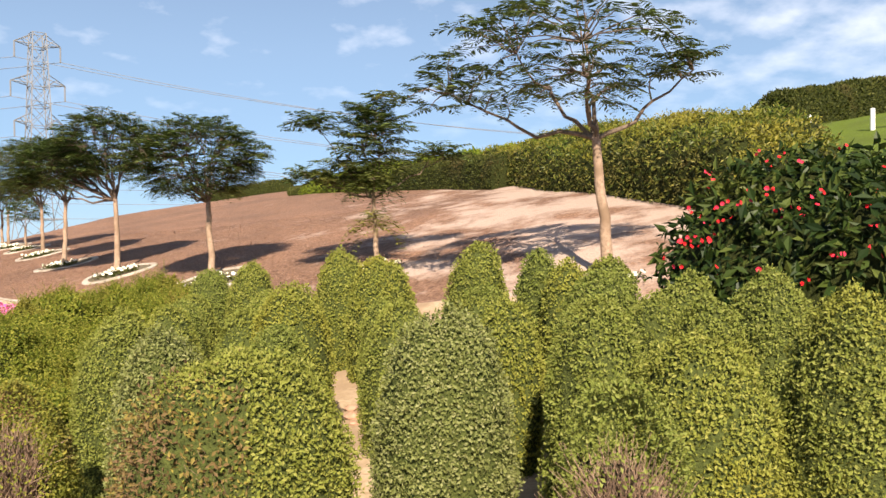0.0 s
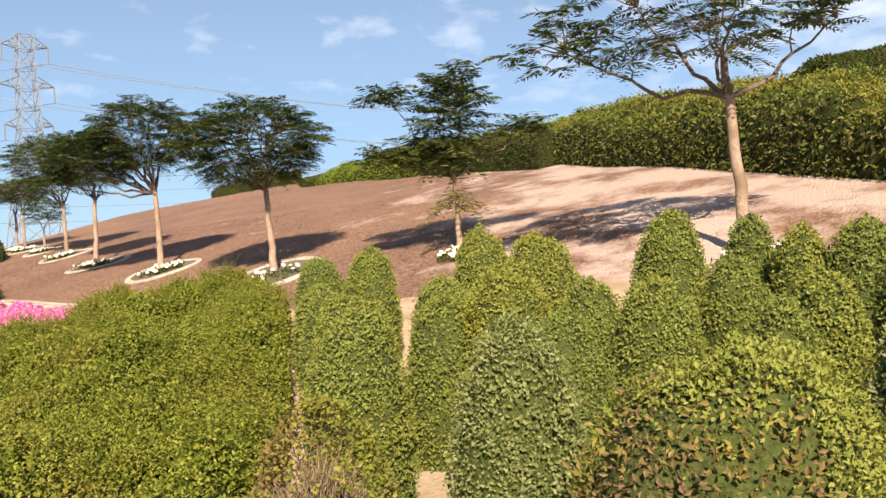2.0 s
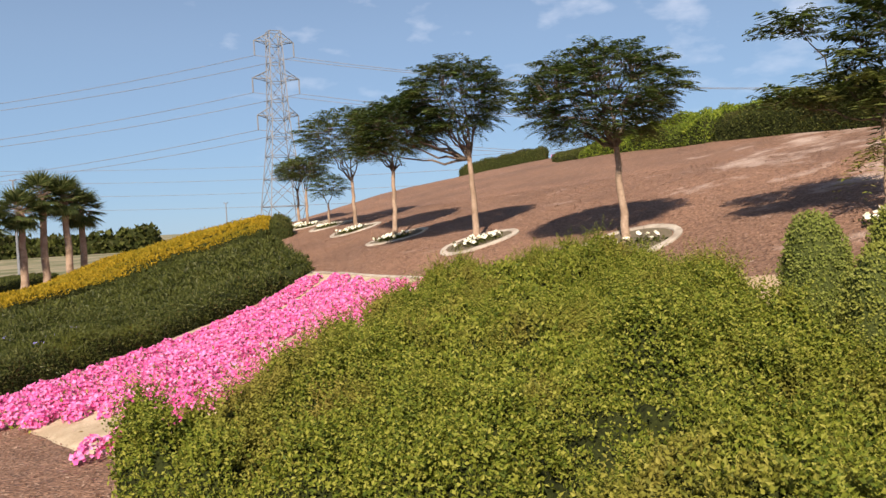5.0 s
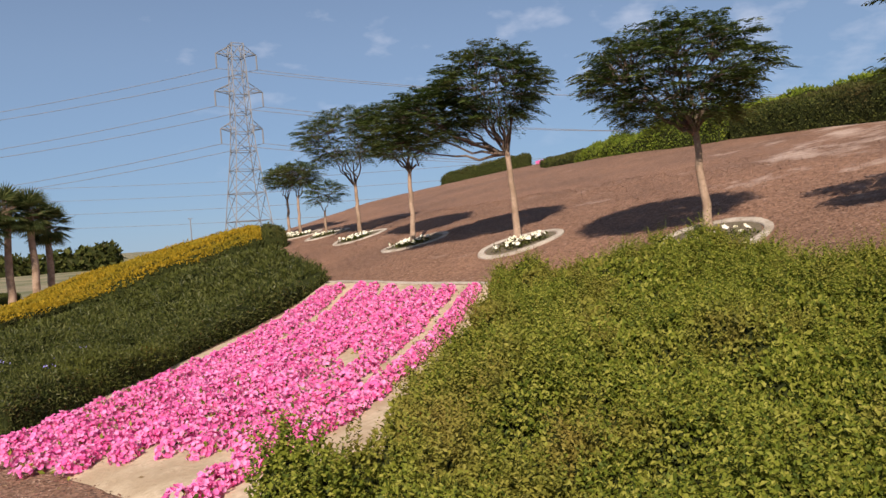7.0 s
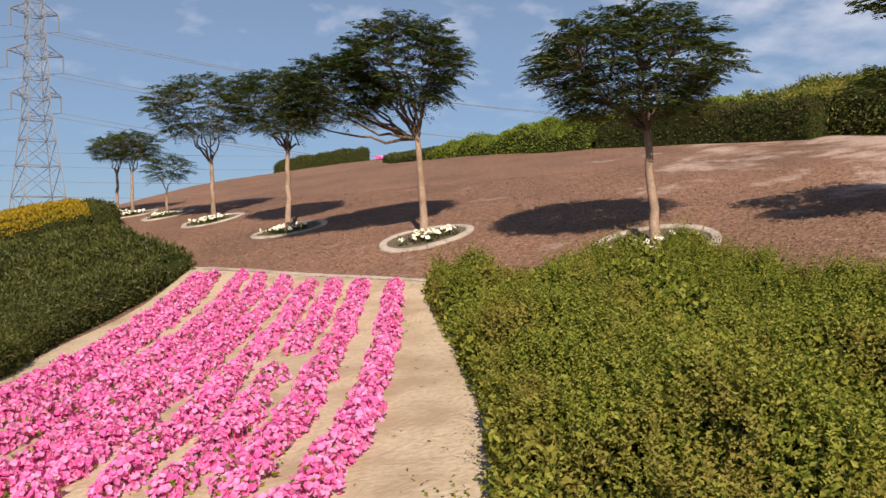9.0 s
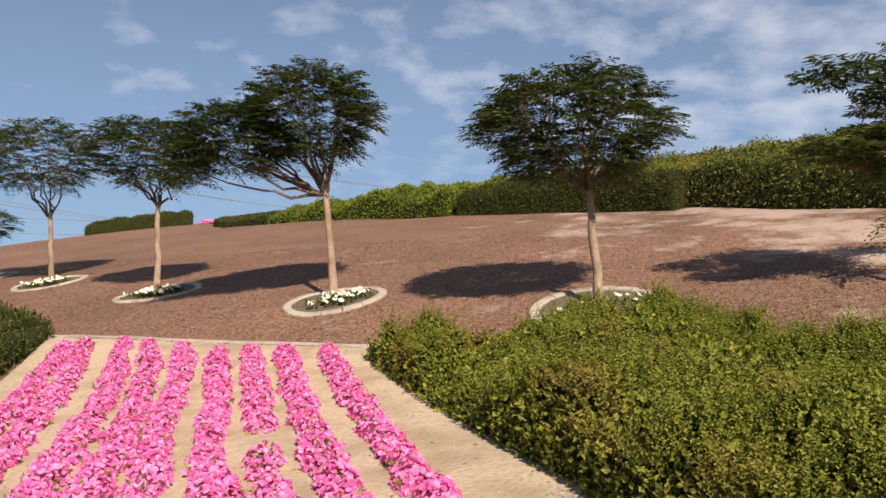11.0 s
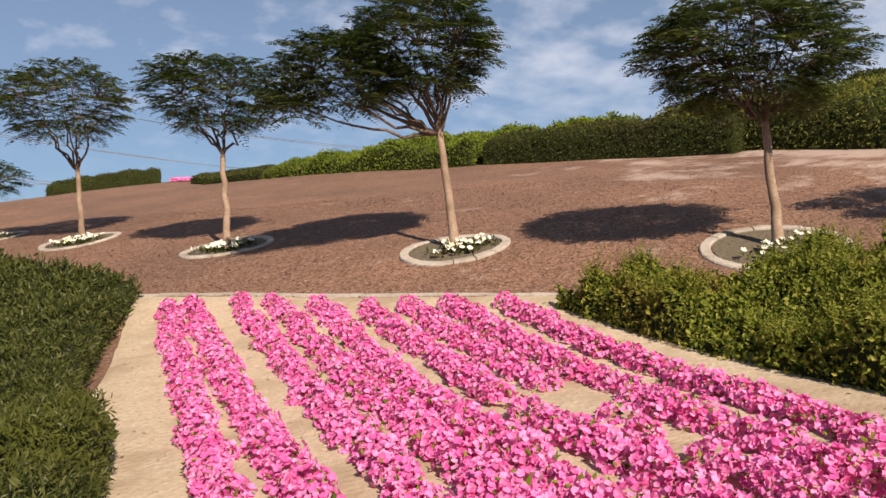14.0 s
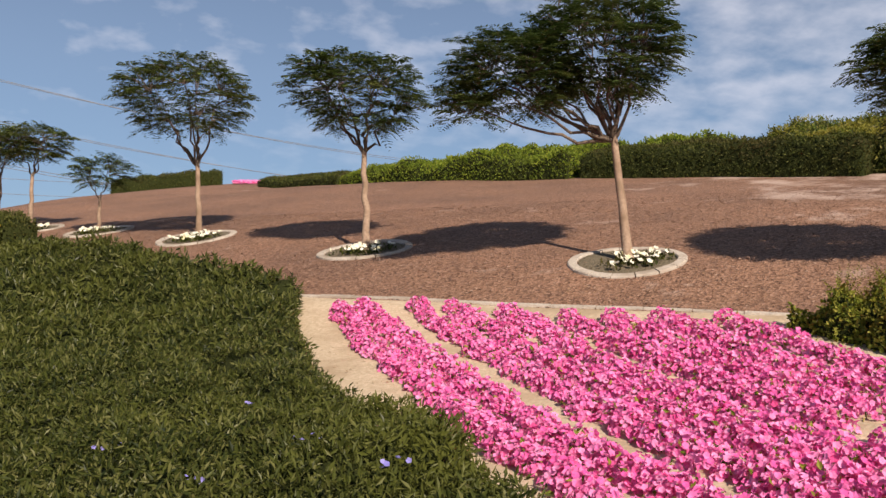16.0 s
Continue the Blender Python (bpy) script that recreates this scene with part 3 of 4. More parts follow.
def frond_mesh(p, d, length, rng, scale_leaf=1.0, pairs=10, droop=0.38):
    """Feathery leaves: along a drooping stalk, pairs of narrow leaflet rows."""
    n = len(p)
    L = length * rng.uniform(0.7, 1.25, n)
    flat = unit(d * np.array((1, 1, 0.0)) + 1e-6)
    side = np.stack([-flat[:, 1], flat[:, 0], 0 * flat[:, 0]], -1)
    vs = []
    for k in range(pairs):
        u = (k + 1) / pairs
        q = p + d * (L * u)[:, None] - np.array((0, 0, 1.0)) * (L * droop * u * u)[:, None]
        wid = L * 0.42 * (math.sin(math.pi * min(1, 0.18 + 0.80 * u)) ** 0.7) * scale_leaf
        for sgn in (-1, 1):
            ax = side * sgn + flat * 0.55 + np.array((0, 0, -0.18)) + rng.normal(size=(n, 3)) * 0.12
            v, _ = blades(q, ax, np.array((0, 0, 1.0)) + 0 * q + rng.normal(size=(n, 3)) * 0.25, wid, L * 0.078 * scale_leaf, 0.15)
            vs.append(v)
    v = np.concatenate(vs)
    return v, np.arange(len(v)).reshape(-1, 4)


# ---- ground ----
def axis_steps(lo, hi, fine, far):
    core = np.arange(lo, hi + fine, fine)
    out, step, q = [], fine, hi
    while q < far:
        step *= 1.35
        q += step
        out.append(q)
    neg, step, q = [], fine, lo
    while q > -far:
        step *= 1.35
        q -= step
        neg.append(q)
    return np.array(neg[::-1] + list(core) + out)


gx, gy = axis_steps(-40, 24, 0.4, 2500), axis_steps(-8, 52, 0.4, 2500)
GX, GY = np.meshgrid(gx, gy, indexing="ij")
gv = np.stack([GX, GY, height(GX, GY)], -1).reshape(-1, 3)
ground = tagged(new("ground", raw("ground", gv, grid_faces(len(gx), len(gy)), MULCH, True)), "brown bark mulch covering the slope and the path", "ground", kind="structure")


def overlay(name, left, right, mat, label, above=0.012, steps=0.25, category="ground"):
    """A thin sheet that lies on the ground between two border lines."""
    left, right = np.array(left, float), np.array(right, float)
    nu = max(4, int(np.linalg.norm(np.diff(left, axis=0), axis=1).sum() / steps))
    ln = np.linspace(0, 1, len(left))
    t = np.linspace(0, 1, nu)
    la = np.stack([np.interp(t, ln, left[:, k]) for k in (0, 1)], -1)
    ra = np.stack([np.interp(t, ln, right[:, k]) for k in (0, 1)], -1)
    nv = max(4, int(np.linalg.norm(la - ra, axis=1).max() / steps))
    vv = np.linspace(0, 1, nv)
    q = la[:, None] * (1 - vv[None, :, None]) + ra[:, None] * vv[None, :, None]
    z = height(q[..., 0], q[..., 1]) + above + 0.012 * lumps(q[..., 0], q[..., 1], 0, 3, 1.0, 3.0) * 0.4
    edge = np.zeros(z.shape, bool)
    edge[0], edge[-1], edge[:, 0], edge[:, -1] = True, True, True, True
    z = np.where(edge, height(q[..., 0], q[..., 1]) - 0.03, z)
    v = np.concatenate([q, z[..., None]], -1).reshape(-1, 3)
    f = grid_faces(nu, nv)
    a, b, c = v[f[0, 0]], v[f[0, 1]], v[f[0, 2]]
    if np.cross(b - a, c - a)[2] < 0:
        f = f[:, ::-1]
    return tagged(new(name, raw(name, v, f, mat, True)), label, category, kind="structure")


overlay("sand_bed", [(-12.9, 11.0), (-12.4, 13.0), (-12.1, 16.5), (-11.9, 20.3)], [(-6.6, 6.8), (-6.2, 10.5), (-6.6, 13.0), (-6.9, 15.7)], SAND, "pale dry sand between the flower rows", 0.03)
overlay("sand_bed", [(-2.9, 4.4), (-3.6, 9.0), (-4.4, 13.6)], [(1.4, 1.4), (3.2, 5.4), (2.2, 10.0)], BROWNSAND, "brownish dry sand under the clipped bushes", 0.03)
overlay("lawn", [(6.2, 8.0), (4.5, 19.0), (2.5, 38.0)], [(34.0, 8.0), (36.0, 24.0), (36.0, 44.0)], LAWN, "mown green lawn on the upper slope", 0.03, 0.6)

# ---- hedges and beds ----
hedge("hedge", [(-7.40, 7.02), (-7.12, 8.15), (-7.02, 10.2), (-7.14, 12.6), (-7.42, 15.4)], [(-2.32, 3.85), (-2.42, 4.9), (-2.57, 6.1), (-2.84, 7.8), (-3.18, 9.6), (-3.58, 12.0), (-3.98, 13.4)], (0.47, 0.42, 0.35, 0.31), LEAF_HEDGE,
      "broad loosely clipped green hedge with upright shoots", 11, 9500, 0.0245, 0.2, 0.08, 0.07, 0.32, 0.30, 0.72, 0.62, 0.055, fine=0.5, shoots=420, thin=(-4.6, 4.6, 2.6, 2.0), clumps=(9.5, 0.21, 0.20), by_length=True)
hedge("hedge", [(-14.3, 12.2), (-16.5, 14.6), (-19.2, 17.6), (-20.7, 20.3), (-20.2, 23.4), (-18.2, 25.4)], [(-11.78, 10.6), (-11.88, 12.2), (-11.84, 13.4), (-12.05, 14.2), (-12.22, 15.2), (-12.14, 17.4), (-11.92, 19.0), (-11.72, 20.0), (-12.4, 21.0), (-15.7, 25.6)], 0.41, LEAF_LOW,
      "low broad dark green clipped hedge beside the flowers", 12, 3300, 0.052, 0.25, 0.055, 0.12, 0.35, 0.26, 0.85, 0.27, 0.06, thin=(-12.5, 10.0, 5.0, 2.2), fine=0.5, by_length=True, clumps=(9.0, 0.24, 0.06))
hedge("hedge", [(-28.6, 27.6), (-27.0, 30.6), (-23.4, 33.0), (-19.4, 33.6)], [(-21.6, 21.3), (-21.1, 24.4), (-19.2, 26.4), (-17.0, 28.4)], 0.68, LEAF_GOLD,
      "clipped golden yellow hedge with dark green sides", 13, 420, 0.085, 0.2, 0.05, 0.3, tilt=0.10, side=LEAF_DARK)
hedge("hedge", [(-19.35, 33.6), (-19.1, 33.65)], [(-16.95, 28.5), (-16.35, 29.0)], 0.60, LEAF_DARK,
      "dark green clipped end of the golden hedge", 19, 500, 0.075, 0.25, 0.04, 0.3)
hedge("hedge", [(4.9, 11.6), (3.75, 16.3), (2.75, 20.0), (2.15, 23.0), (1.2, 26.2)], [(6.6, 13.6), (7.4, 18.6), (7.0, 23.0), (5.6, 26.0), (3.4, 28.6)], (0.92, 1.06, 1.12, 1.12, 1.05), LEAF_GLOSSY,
      "tall shrub hedge with glossy and yellowish leaves", 14, 760, 0.085, 0.9, 0.12, 0.2, 0.35, -0.05, 0.8, 0.44, 0.14, side=LEAF_SIDE_SHADE)
hedge("hedge", [(1.42, 23.25), (0.1, 26.6), (-1.95, 30.5)], [(2.35, 23.7), (1.3, 27.5), (-0.6, 31.4)], (0.90, 0.86, 0.76), LEAF_DARK,
      "clipped dark green hedge along the hilltop", 15, 640, 0.07, 0.18, 0.045, 0.2)
hedge("hedge", [(-2.25, 30.7), (-3.8, 33.6), (-5.6, 37.0), (-7.2, 41.0)], [(-0.6, 32.0), (-2.2, 35.2), (-4.0, 38.8), (-5.9, 42.4)], (0.80, 0.72, 0.56, 0.42), LEAF_LIME,
      "light green hedge along the hilltop", 16, 430, 0.09, 0.4, 0.12, 0.3)
hedge("hedge", [(-7.3, 41.2), (-9.6, 50.4)], [(-6.0, 42.6), (-8.2, 51.4)], (0.45, 0.42), LEAF_DARK,
      "low clipped hedge with an olive green top", 20, 300, 0.09, 0.2, 0.04, 0.35)
hedge("hedge", [(2.6, 30.6), (0.2, 35.2), (-2.8, 40.8)], [(4.4, 31.6), (1.8, 36.6), (-1.4, 41.8)], (0.95, 0.85, 0.6), LEAF_LIME,
      "light green hedge on the hill behind", 23, 300, 0.11, 0.5, 0.13, 0.35)
hedge("hedge", [(-11.0, 58.6), (-14.0, 59.0), (-17.0, 58.0)], [(-11.0, 60.0), (-14.0, 60.5), (-17.0, 59.5)], 0.9, LEAF_DARK,
      "dark clipped hedge at the far crest", 17, 260, 0.10, 0.2, 0.06, 0.4)
hedge("hedge", [(12.0, 28.2), (18.0, 31.8), (30.0, 37.0)], [(11.4, 29.8), (17.0, 33.3), (29.0, 39.0)], 1.35, LEAF_DARK,
      "tall dark green hedge above the lawn", 18, 420, 0.11, 0.25, 0.045, 0.4)


# ---- clipped bushes ----
SEED = 100
PLAIN = "clipped round-topped bush with small green leaves"
clipped_bush(0.0, 3.28, 0.29, 1.25, LEAF_SILVER, "tall clipped bush with silvery green leaves", 101, 15500, 0.0165, 4.2)
clipped_bush(-1.25, 3.62, 0.235, 1.24, LEAF_SILVER, "tall clipped bush with silvery green leaves", 102, 15500, 0.0165)
for x, y, r, h in ((0.95, 3.0, 0.30, 1.08), (1.49, 2.95, 0.26, 1.18), (1.20, 3.74, 0.21, 1.10), (1.62, 4.05, 0.27, 1.17), (0.62, 3.30, 0.22, 1.20), (0.70, 4.08, 0.19, 1.08), (1.16, 4.45, 0.20, 1.08), (-1.88, 4.70, 0.25, 1.2), (-0.15, 4.2, 0.20, 1.1), (-0.95, 4.6, 0.22, 1.1)):
    SEED += 1
    clipped_bush(x, y, r, h, LEAF_TOPIARY, PLAIN, SEED, 15500, 0.0165)
for x, y, r, h in ((-1.45, 6.0, 0.27, 1.05), (-1.08, 5.8, 0.29, 1.2), (0.4, 4.95, 0.2, 1.07), (0.95, 5.02, 0.27, 1.2), (1.55, 5.2, 0.26, 1.12), (-0.3, 5.5, 0.27, 1.04), (0.3, 5.9, 0.25, 1.1), (-2.12, 6.3, 0.23, 1.1), (-1.48, 6.8, 0.24, 1.1), (-2.34, 7.3, 0.25, 1.05), (-1.4, 7.1, 0.28, 1.0), (-0.45, 6.5, 0.24, 1.0)):
    SEED += 1
    clipped_bush(x, y, r, h, LEAF_TOPIARY, PLAIN, SEED, 8200, 0.0215)
for x, y, r, h in ((-1.06, 8.6, 0.30, 1.24), (-0.62, 8.0, 0.35, 1.16), (0.30, 7.26, 0.30, 1.28), (0.81, 6.95, 0.22, 1.21), (-2.74, 9.55, 0.28, 1.15), (-2.17, 9.2, 0.29, 1.18), (1.25, 6.2, 0.27, 1.15), (0.98, 6.5, 0.22, 1.12), (-1.55, 8.3, 0.16, 0.8), (-2.55, 8.3, 0.27, 1.05)):
    SEED += 1
    clipped_bush(x, y, r, h, LEAF_TOPIARY, PLAIN, SEED, 5600, 0.026)
clipped_bush(-0.78, 3.0, 0.45, 1.17, LEAF_TOPIARY, "broad clipped bush, half green and half browned", 301, 15500, 0.0165, 5.0, 0.32, 0.1, ((-0.66, -0.75), 0.66, 0.15, 0.90, 0.5))
clipped_bush(0.56, 2.58, 0.22, 1.03, LEAF_TOPIARY, "clipped bush with a bare dried-out front", 302, 15000, 0.0165, bare=((-0.2, -0.98), 0.25, 0.1, 0.985, 0.22))
clipped_bush(-1.9, 3.58, 0.25, 1.06, LEAF_YELLOWING, "clipped bush with a bare dried-out front", 303, 15500, 0.0165, bare=((-0.35, -0.94), 0.35, 0.1, 0.975, 0.22))


# ---- trees ----
feather_tree(2.15, 10.5, 1.92, (-0.19, -0.13), [(-0.42, 0.0, 0.95, 1.50, 1.4, 0.80, 66), (-2.05, 0.0, 0.50, 0.38, 0.35, 0.22, 7), (1.05, -0.2, 0.80, 0.30, 0.30, 0.2, 5)], "young umbrella tree with an open sparse crown", 21, 0.066, 0.42, 5)
feather_tree(-1.12, 13.75, 1.3, (-0.05, -0.05), [(0.0, 0.0, 0.75, 0.45, 0.45, 0.95, 44), (-1.0, 0.0, 1.15, 0.22, 0.2, 0.15, 6), (-1.1, 0.1, 0.25, 0.22, 0.2, 0.12, 6), (1.1, 0.0, 0.62, 0.28, 0.2, 0.15, 6), (-0.45, 0.0, 0.30, 0.35, 0.3, 0.2, 10)], "small young tree with feathery drooping leaves", 22, 0.04, 0.46, 6, skirt=26)
feather_tree(-4.39, 15.45, 1.62, (-0.1, 0.1), [(-0.22, 0.0, 0.70, 1.32, 1.22, 0.86, 230)], "umbrella tree with a dense rounded crown", 23, 0.056, 0.32, 6)
feather_tree(-7.42, 18.5, 1.8, (-0.13, 0.25), [(-0.25, 0.0, 1.12, 1.08, 1.05, 0.86, 160), (-1.45, 0.15, 0.72, 0.90, 0.8, 0.62, 100), (-2.2, 0.1, 0.25, 0.36, 0.35, 0.30, 16)], "umbrella tree with one long spreading limb", 24, 0.058, 0.34, 6)
feather_tree(-10.3, 22.05, 1.78, (-0.03, 0.25), [(-0.12, 0.0, 0.90, 1.12, 1.0, 0.76, 100), (-0.95, 0.0, 1.35, 0.35, 0.3, 0.2, 8)], "umbrella tree with an airy crown", 25, 0.054, 0.36, 6)
feather_tree(-12.9, 26.2, 1.6, (-0.08, 0.1), [(-0.30, 0.0, 1.30, 1.40, 1.3, 0.92, 120)], "umbrella tree with an airy crown", 26, 0.054, 0.38, 6)
feather_tree(-15.1, 29.4, 0.85, (0, 0), [(0.0, 0.0, 0.60, 0.62, 0.6, 0.42, 30)], "small umbrella tree in a ring", 27, 0.04, 0.36, 6)
feather_tree(-16.9, 31.6, 1.5, (0, 0), [(0.0, 0.0, 0.75, 0.95, 0.9, 0.5, 60)], "umbrella tree far along the slope", 28, 0.05, 0.36, 6)
feather_tree(-17.9, 33.0, 1.5, (0, 0), [(0.0, 0.0, 0.75, 0.95, 0.9, 0.5, 60)], "umbrella tree far along the slope", 29, 0.05, 0.36, 6)


# ---- planting rings ----
def blossoms(p, nrm, radius, rng, petals=5):
    """Open five-lobed flowers: a sunken heart and a wavy rim."""
    n = len(p)
    nrm = unit(nrm)
    a = unit(np.cross(nrm, rng.normal(size=(n, 3))))
    b = np.cross(nrm, a)
    R = radius * rng.uniform(0.75, 1.25, n)
    k = petals * 2
    vs = [p - nrm * (R * 0.35)[:, None]]
    for j in range(k):
        th = 2 * math.pi * j / k
        rr = R * (1.0 if j % 2 else 0.82)
        wave = R * (0.10 if j % 2 else -0.05) + rng.normal(size=n) * R * 0.08
        vs.append(p + (a * math.cos(th) + b * math.sin(th)) * rr[:, None] + nrm * wave[:, None])
    v = np.stack(vs, 1).reshape(-1, 3)
    f = np.array([(0, 1 + j, 1 + (j + 1) % k) for j in range(k)])
    return v, (np.arange(n)[:, None, None] * (k + 1) + f[None]).reshape(-1, 3)


def ground_normal(x, y):
    e = 0.3
    return unit(np.stack([-(height(x + e, y) - height(x - e, y)) / (2 * e), -(height(x, y + e) - height(x, y - e)) / (2 * e), 1 + 0 * np.asarray(x)], -1))


def flower_clump(x, y, r, rng, flowers):
    """A low clump of cream flowers on the downhill side of a tree."""
    clump = thing("flower_clump", (x, y, float(height(x, y))), "low clump of cream white flowers in the ring", "flowers", "cream flowers in the rings")
    m = flowers * 2
    a = rng.uniform(-2.9, -0.4, m)
    d = r * rng.uniform(0.15, 0.85, m)
    px, py = x + np.cos(a) * d, y + np.sin(a) * d
    base = np.stack([px, py, height(px, py)], -1)
    leaf_at = np.repeat(base, 7, 0) + rng.normal(size=(m * 7, 3)) * np.array((0.05, 0.05, 0.02)) + np.array((0, 0, 0.05))
    up = np.zeros((m * 7, 3))
    up[:, 2] = 1
    leafy("leaves", leaf_at, up, 0.06, LEAF_DARK, clump, rng, 0.3, 0.4, 0.9, 0.5, 0.03)
    fl = base[:flowers] + np.array((0, 0, 0.12)) + rng.normal(size=(flowers, 3)) * 0.02
    fv, ff = blossoms(fl, rng.normal(size=(flowers, 3)) * 0.35 + np.array((0, -0.7, 0.8)), 0.042, rng)
    part_mesh("blossoms", raw("blossoms", local(fv, clump), ff, PETAL_WHITE), clump, "cream white open flowers", "stuff")


def planting_ring(x, y, r, seed, flowers=34):
    rng = np.random.RandomState(seed)
    z0 = float(height(x, y))
    ob = thing("planting_ring", (x, y, z0), "round concrete kerb ring set in the mulch round a tree", "kerb ring", "kerb rings round the trees")
    th = np.linspace(0, 2 * math.pi, 40, endpoint=False)[:, None]
    rr = np.array((0.02, 0.5, 0.97))[None] * r
    qx, qy = x + np.cos(th) * rr, y + np.sin(th) * rr
    v = np.stack([qx, qy, height(qx, qy) + 0.012], -1).reshape(-1, 3)
    part_mesh("soil", raw("soil", local(v, ob), grid_faces(40, 3, True), SOIL, True), ob, "greyish damp soil")
    stones = 16
    for k in range(stones):
        a0, a1 = 2 * math.pi * (k + 0.025) / stones, 2 * math.pi * (k + 0.975) / stones
        lift = 0.034 + rng.uniform(-0.008, 0.008)
        vs = []
        for u in np.linspace(a0, a1, 4):
            for rad, up in ((r - 0.005, -0.06), (r, lift - 0.012), (r + 0.012, lift), (r + 0.118, lift), (r + 0.13, lift - 0.012), (r + 0.135, -0.06)):
                px, py = x + math.cos(u) * rad, y + math.sin(u) * rad
                vs.append((px, py, float(height(px, py)) + up))
        f = [tuple(q) for q in grid_faces(4, 6)] + [(0, 5, 4, 1), (1, 4, 3, 2), (18, 19, 22, 23), (19, 20, 21, 22)]
        part_mesh("kerb_stone", raw("kerb_stone", local(np.array(vs), ob), np.array(f), CONCRETE), ob)
    if flowers:
        flower_clump(x, y, r, rng, flowers)
    return ob


for k, (x, y, r) in enumerate(((-4.42, 15.5, 0.74), (-7.4, 18.6, 0.68), (-10.3, 22.2, 0.68), (-12.95, 26.3, 0.68), (-15.1, 29.5, 0.65), (-16.9, 31.7, 0.65), (-17.9, 33.1, 0.65))):
    planting_ring(x, y, r, 62 + k, 22 if k == 0 else 36)
for k, (x, y) in enumerate(((2.15, 10.5), (-1.12, 13.75))):
    flower_clump(x, y, 0.6, np.random.RandomState(58 + k), 26)


# ---- rows of pink flowers ----
def flower_row(line, seed, gaps=()):
    """A mounded row of bedding flowers along a line; gaps are stretches of y where plants have failed."""
    rng = np.random.RandomState(seed)
    line = np.array(line, float)
    run = np.concatenate([[0], np.cumsum(np.linalg.norm(np.diff(line, axis=0), axis=1))])
    n = int(run[-1] / 0.15)
    o = line[len(line) // 2]
    ob = thing("flower_row", (o[0], o[1], float(height(o[0], o[1]))), "dense row of bright pink bedding flowers in sand", "flower row", "rows of pink flowers")
    px, nr, lp = [], [], []
    for k in range(n):
        u = (k + rng.uniform(0.2, 0.8)) / n * run[-1]
        c = np.array([np.interp(u, run, line[:, j]) for j in (0, 1)]) + rng.normal(size=2) * np.array((0.034, 0.02))
        if any(g0 < c[1] < g1 for g0, g1 in gaps) and rng.random() < 0.88:
            continue
        big = rng.uniform(0.85, 1.22)
        m = int(92 * big)
        d = rng.normal(size=(m, 3))
        d[:, 2] = np.abs(d[:, 2]) * 0.9 + 0.03
        d = unit(d)
        swell = rng.uniform(0.86, 1.12, m)
        p = np.stack([c[0] + d[:, 0] * 0.118 * big * swell, c[1] + d[:, 1] * 0.15 * big * swell, np.zeros(m)], -1)
        p[:, 2] = height(p[:, 0], p[:, 1]) + 0.04 + d[:, 2] * 0.130 * big * swell
        px.append(p)
        nr.append(d + rng.normal(size=(m, 3)) * 0.55 + np.array((0, -0.15, 0.25)))
        q = rng.normal(size=(18, 3))
        q[:, 2] = np.abs(q[:, 2])
        q = unit(q)
        w = np.stack([c[0] + q[:, 0] * 0.10 * big, c[1] + q[:, 1] * 0.15 * big, np.zeros(18)], -1)
        w[:, 2] = height(w[:, 0], w[:, 1]) + 0.03 + q[:, 2] * 0.105 * big
        lp.append((w, q))
    p, d = np.concatenate(px), np.concatenate(nr)
    fv, ff = blossoms(p, d, 0.0225, rng)
    w, q = np.concatenate([u for u, _ in lp]), np.concatenate([u for _, u in lp])
    leafy("leaves", w, q, 0.05, LEAF_HEDGE, ob, rng, 0.7, 0.2, 0.6, 0.5, 0.02, "green leaves under the blossoms")
    part_mesh("blossoms", raw("blossoms", local(fv, ob), ff, PETAL_PINK), ob, "bright pink open flowers", "stuff")
    return ob


flower_row([(-11.55, 10.1), (-11.22, 11.9), (-11.26, 13.6), (-11.27, 15.4), (-11.38, 18.9)], 70)
flower_row([(-11.12, 9.75), (-10.82, 11.7), (-10.86, 13.8), (-10.95, 16.0), (-11.06, 18.9)], 71)
flower_row([(-10.60, 9.35), (-10.33, 11.4), (-10.36, 13.8), (-10.36, 15.5), (-10.48, 18.4)], 72)
flower_row([(-10.12, 9.2), (-9.93, 11.1), (-9.96, 13.6), (-9.95, 15.3), (-10.10, 18.1)], 73)
flower_row([(-9.72, 9.4), (-9.60, 11.4), (-9.64, 13.5), (-9.58, 15.7), (-9.62, 17.6)], 74)
flower_row([(-9.30, 9.4), (-9.16, 11.2), (-9.22, 13.0), (-9.20, 13.6), (-9.15, 15.1), (-9.16, 16.9)], 75, ((12.3, 12.8),))
flower_row([(-8.92, 9.25), (-8.80, 10.6), (-8.84, 12.0), (-8.78, 13.4), (-8.76, 14.7), (-8.77, 16.6)], 76, ((11.1, 13.0),))
flower_row([(-8.58, 9.15), (-8.40, 10.4), (-8.42, 11.7), (-8.38, 13.2), (-8.38, 14.6), (-8.36, 16.3)], 77)
flower_row([(-8.48, 8.05), (-8.06, 9.1), (-7.92, 10.4), (-7.88, 11.8), (-7.86, 13.5), (-7.90, 15.85)], 78)

